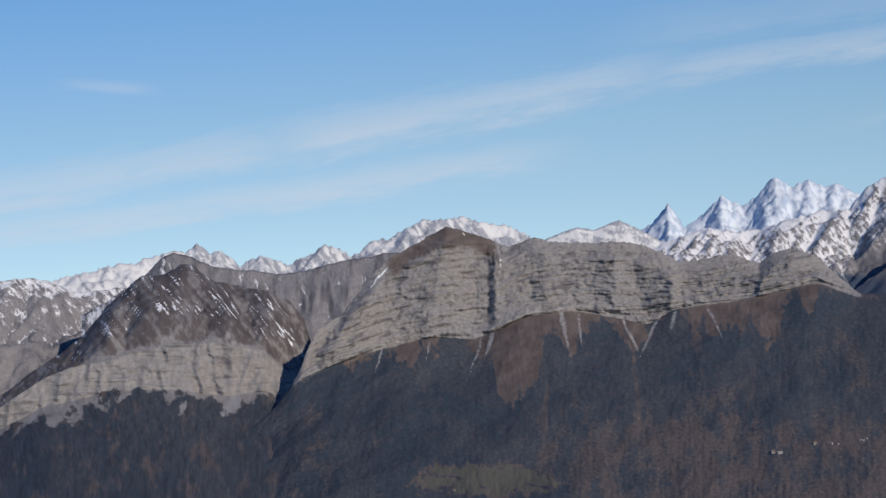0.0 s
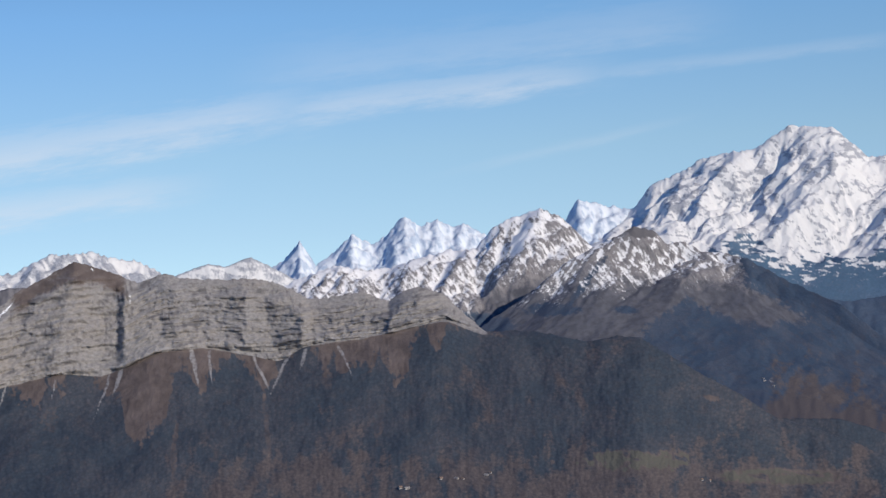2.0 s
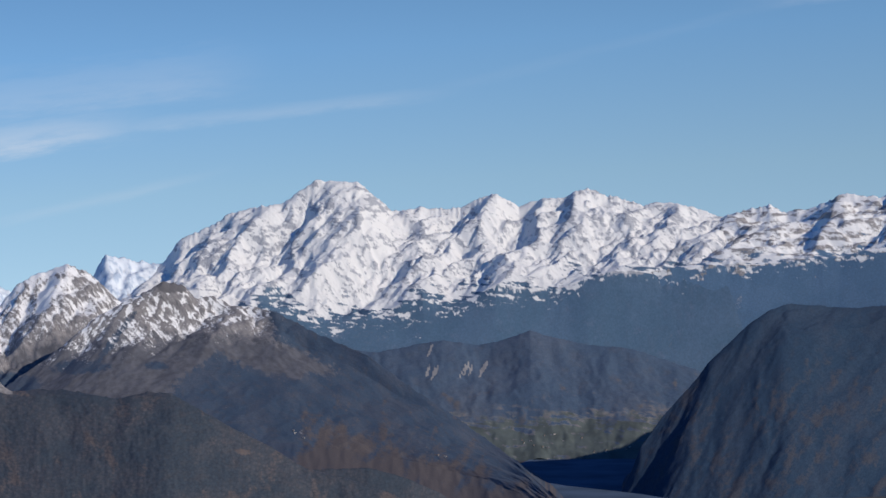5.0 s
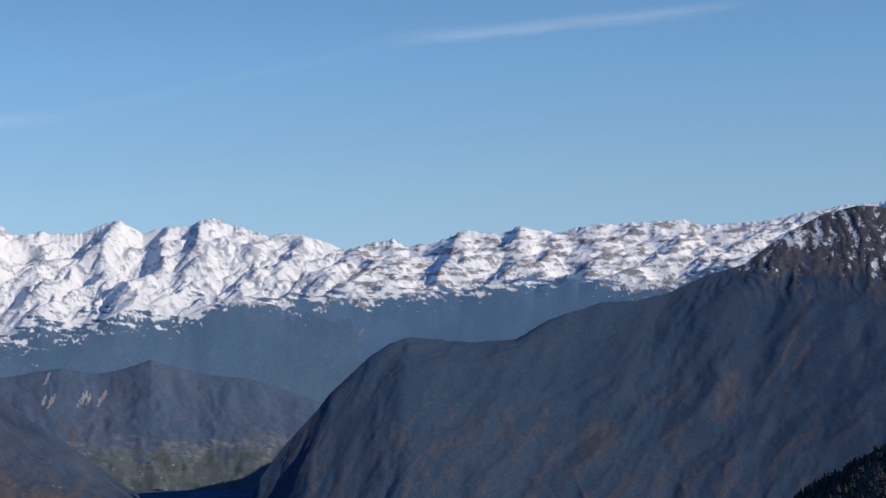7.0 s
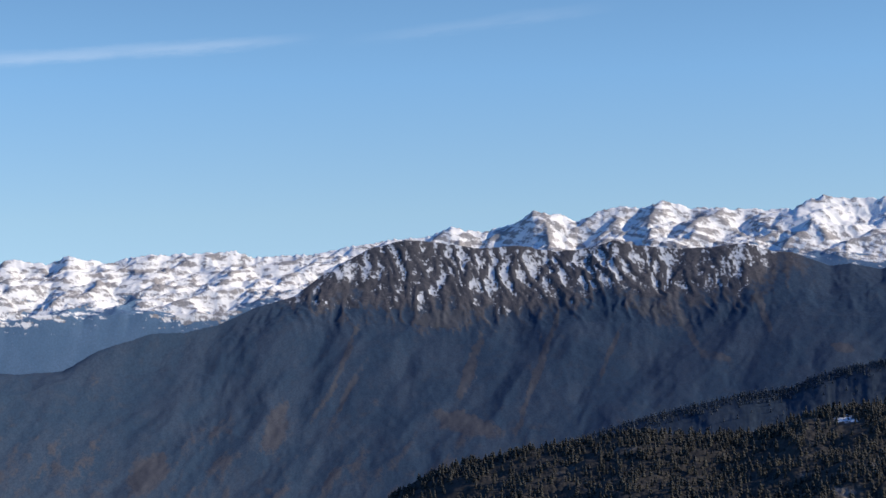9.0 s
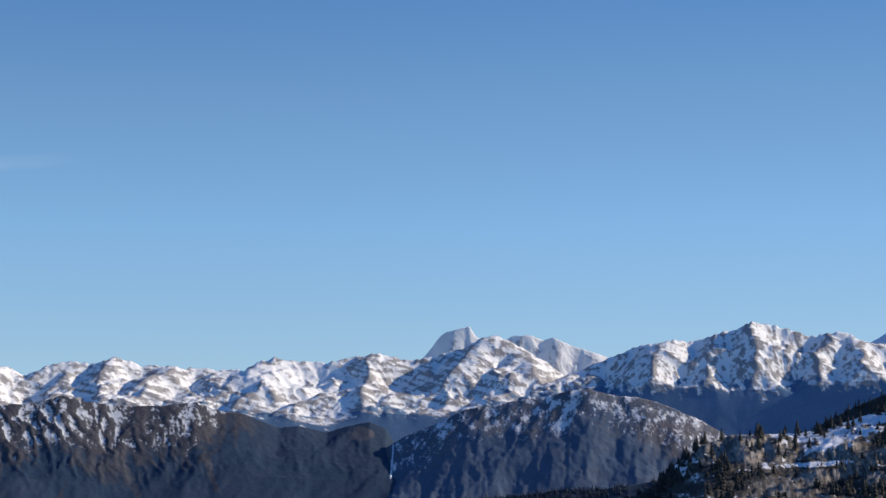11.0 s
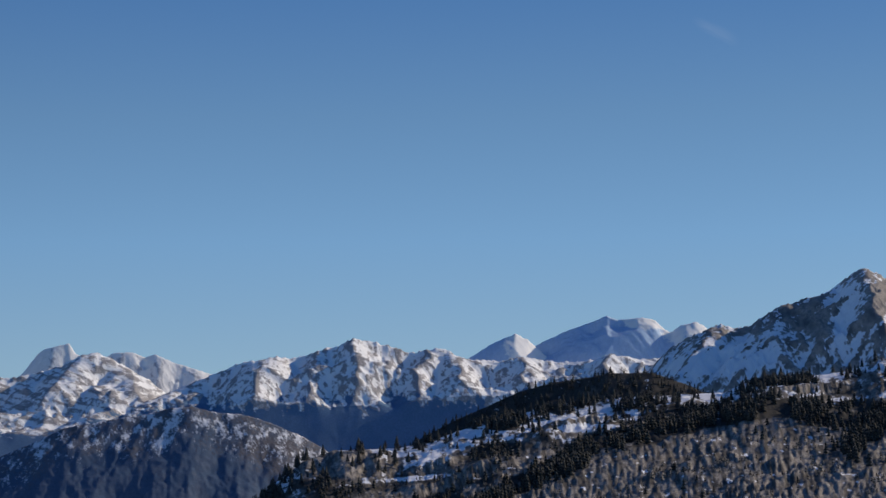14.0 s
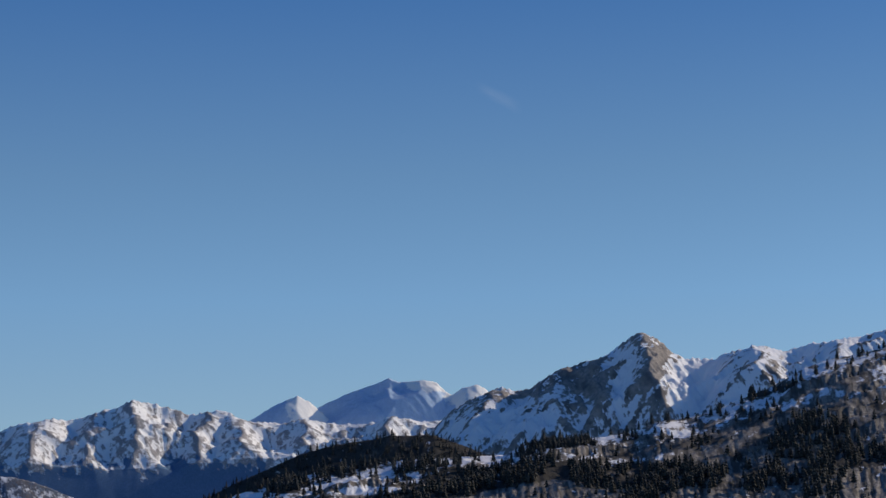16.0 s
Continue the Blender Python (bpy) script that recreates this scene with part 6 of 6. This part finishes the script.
models = [house(6, 4, 2.4, roof_m), house(10, 4, 2.0, roof_grey), house(5, 4, 2.6, roof_m)]
rnd = random.Random(5)
SITES = [(CLIFF_G, 9.9, -7.5, 2, 0.3, 0.04), (CLIFF_G, 11.6, -7.2, 3, 0.4, 0.05), (CLIFF_G, 13.0, -7.0, 2, 0.4, 0.04), (CLIFF_G, 19.5, -7.0, 2, 0.5, 0.2), (SCARS_G, 28.4, -4.55, 7, 0.9, 0.12), (SCARS_G, 30.8, -4.75, 6, 0.9, 0.1), (CAP_G, 21.3, -4.2, 3, 0.3, 0.2), (CAP_G, 25.5, -4.9, 2, 0.2, 0.1), (CLIFF_G, 0.2, -8.65, 1, 0.1, 0.02), (SCARS_G, 29.5, -4.3, 3, 1.0, 0.1)]
first = list(models)
for g, az, el, count, da, de in SITES:
    for k in range(count):
        p = seat(g, az + rnd.uniform(-da, da), el + rnd.uniform(-de, de))
        m4 = pose(p.x, p.y, p.z, 0, 0, -az + rnd.uniform(-50, 50)) @ Matrix.Scale(0.7, 4)
        if first:
            first.pop().matrix_basis = m4
        else:
            copy_thing(rnd.choice(models), m4)

# -- conifers
needle, bark = plain("conifer_needles", (0.036, 0.037, 0.034), 0.95, 0.5, 0.3), plain("conifer_bark", (0.07, 0.055, 0.045), 0.95, 0.3, 1.0)


def crown_mesh(tiers, sides, seed, tall=1.0, wide=0.17):
    """Drooping, ragged tiers of boughs round a stem, for a tree one metre tall."""
    rr = random.Random(seed)
    v, f = [], []
    for k in range(tiers):
        q = k / tiers
        top, low = tall * (0.2 + 0.8 * (k + 1.35) / (tiers + 0.35)), tall * (0.12 + 0.8 * q)
        top = min(top, tall)
        rad = wide * (1 - q) ** 0.8 + 0.02
        base = len(v)
        v.append((rr.uniform(-0.01, 0.01), rr.uniform(-0.01, 0.01), top))
        turn = rr.uniform(0, 6.28)
        for i in range(sides):
            a = turn + 2 * math.pi * i / sides
            r = rad * (rr.uniform(0.8, 1.15) if i % 2 else rr.uniform(0.5, 0.75))
            v.append((r * math.cos(a), r * math.sin(a), low + (rr.uniform(-0.03, 0.0) if i % 2 else rr.uniform(0.02, 0.05))))
        v.append((0, 0, low + 0.05))
        for i in range(sides):
            j = (i + 1) % sides
            f.append((base, base + 1 + i, base + 1 + j))
            f.append((base + sides + 1, base + 1 + j, base + 1 + i))
    return v, f


def conifer(seed):
    thing = tagged(new("conifer_tree"), "tall dark conifer on a snowy slope", "tree", "conifers on the near hill")
    rr = random.Random(seed)
    v, f = [], []
    for k, (z, r) in enumerate(((-0.12, 0.03), (0.3, 0.022), (0.9, 0.006))):
        for i in range(6):
            v.append((r * math.cos(i * 1.047), r * math.sin(i * 1.047), z))
    for k in range(2):
        for i in range(6):
            j = (i + 1) % 6
            f.append((6 * k + i, 6 * k + j, 6 * k + 6 + j, 6 * k + 6 + i))
    mesh_object("trunk", v, f, bark, thing)
    v, f = crown_mesh(7, 12, seed, 1.0, rr.uniform(0.25, 0.34))
    mesh_object("crown", v, f, needle, thing)
    return thing


def grow(g, count, seed, weight, az0, az1):
    """Places for trees on a slope, more where weight is high."""
    rs = np.random.RandomState(seed)
    w = np.clip(weight, 0, None) * (g["az"] > az0) * (g["az"] < az1) * (g["t"] <= 1.0)
    flat = (w / w.sum()).ravel()
    pick = rs.choice(len(flat), count, replace=False, p=flat)
    return g["P"].reshape(-1, 3)[pick]


kinds = [conifer(s) for s in (3, 8, 21, 34)]
wood = np.clip(NEAR_G["masks"]["forest"] - 0.35, 0, 0.5)
crest_w = ease(NEAR_G["drop"], 0.9, 0.0) * (0.12 + wood) * ease(NEAR_G["az"], 72, 75)
spots = grow(NEAR_G, 296, 4, crest_w * (1 - 0.95 * np.clip(NEAR_G["open"], 0, 1)), 73.5, 101.5)
waiting = list(kinds)
for p in spots:
    h = rnd.uniform(7.0, 13.5)
    m4 = pose(p[0], p[1], p[2] - 0.2, rnd.uniform(-2, 2), rnd.uniform(-2, 2), rnd.uniform(0, 360)) @ Matrix.Diagonal((h, h, h, 1))
    if waiting:
        waiting.pop().matrix_basis = m4
    else:
        t = copy_thing(rnd.choice(kinds), m4)
        t.matrix_basis = m4


def forest(name, label, places, low, high, tiers, seed, wide=0.24, mat=needle):
    """Trees past counting, in one mesh."""
    rs = np.random.RandomState(seed)
    shapes = [crown_mesh(tiers, 6, 90 + seed + k, 1.0, wide) for k in range(5)]
    V, F, off = [], [], 0
    for p in places:
        v, f = shapes[rs.randint(5)]
        v, h, a = np.array(v), rs.uniform(low, high), rs.uniform(0, 6.28)
        c, s = math.cos(a), math.sin(a)
        wd = h * rs.uniform(0.85, 1.2)
        V.append(np.stack([(v[:, 0] * c - v[:, 1] * s) * wd + p[0], (v[:, 0] * s + v[:, 1] * c) * wd + p[1], v[:, 2] * h + p[2] - 0.12 * h], -1))
        F.append(np.array(f) + off)
        off += len(v)
    V, F = np.concatenate(V), np.concatenate(F)
    me = bpy.data.meshes.new(name)
    me.vertices.add(len(V)), me.loops.add(len(F) * 3), me.polygons.add(len(F))
    me.vertices.foreach_set("co", V.ravel())
    me.loops.foreach_set("vertex_index", F.ravel())
    me.polygons.foreach_set("loop_start", np.arange(len(F)) * 3)
    me.update()
    me.materials.append(mat)
    return tagged(new(name, me), label, "forest", kind="stuff")


twig = plain("bare_twigs", (0.17, 0.15, 0.13), 0.95, 0.4, 0.4)
forest("bare_woodland", "grey-brown leafless trees on a steep slope", grow(NEAR_G, 1800, 17, NEAR_G["grey"] * np.clip(0.25 + 1.2 * NEAR_G["n2"], 0, 1) ** 2 * (1 - 0.6 * NEAR_G["bluff"]), 75.0, 102.5), 2.5, 5.0, 2, 5, 0.32, twig)
clear_w = 1 - 0.97 * np.clip(NEAR_G["open"], 0, 1)
forest("conifer_forest", "dense dark conifers on the near slopes", grow(NEAR_G, 7500, 11, (wood ** 1.4 * clear_w * (1 + 0.6 * NEAR_G["grey"]) * (1 + 2.5 * ease(NEAR_G["drop"], 0.6, 0.1)) * np.clip(0.5 + 1.2 * NEAR_G["n2"], 0.05, 1) + 0.006) * ease(NEAR_G["el"], -8, -6), 46.5, 102.5), 4.0, 10.0, 3, 1, 0.34)
forest("tall_conifers", "tall dark conifers in close stands", grow(NEAR_G, 1500, 19, NEAR_G["belt"] * np.clip(0.3 + NEAR_G["n2"], 0, 1) * clear_w, 76.0, 102.5), 9.0, 14.0, 4, 4, 0.26)
# needles tinted blue to match the haze painted on this ridge
forest("ridge_forest", "dark conifers along a shaded ridge", grow(NINE_G, 2200, 12, ease(NINE_G["drop"], 0.4, 0.1) * (0.6 + NINE_G["n1"] + NINE_G["n2"]) + 0.01, 50.2, 76.8), 4.0, 8.0, 2, 2, 0.24, plain("haze_blue_ridge_needles", (0.038, 0.054, 0.076), 0.95, 0.35, 0.3))
forest("shoulder_forest", "dark conifers among snow on a shoulder", grow(BACK_G, 1000, 13, np.clip(BACK_G["masks"]["forest"] - 0.3 - np.clip(BACK_G["masks"]["snow"], 0, 1) * 0.5, 0, 1) + 0.01, 77.2, 88.4), 5.0, 10.0, 3, 3)
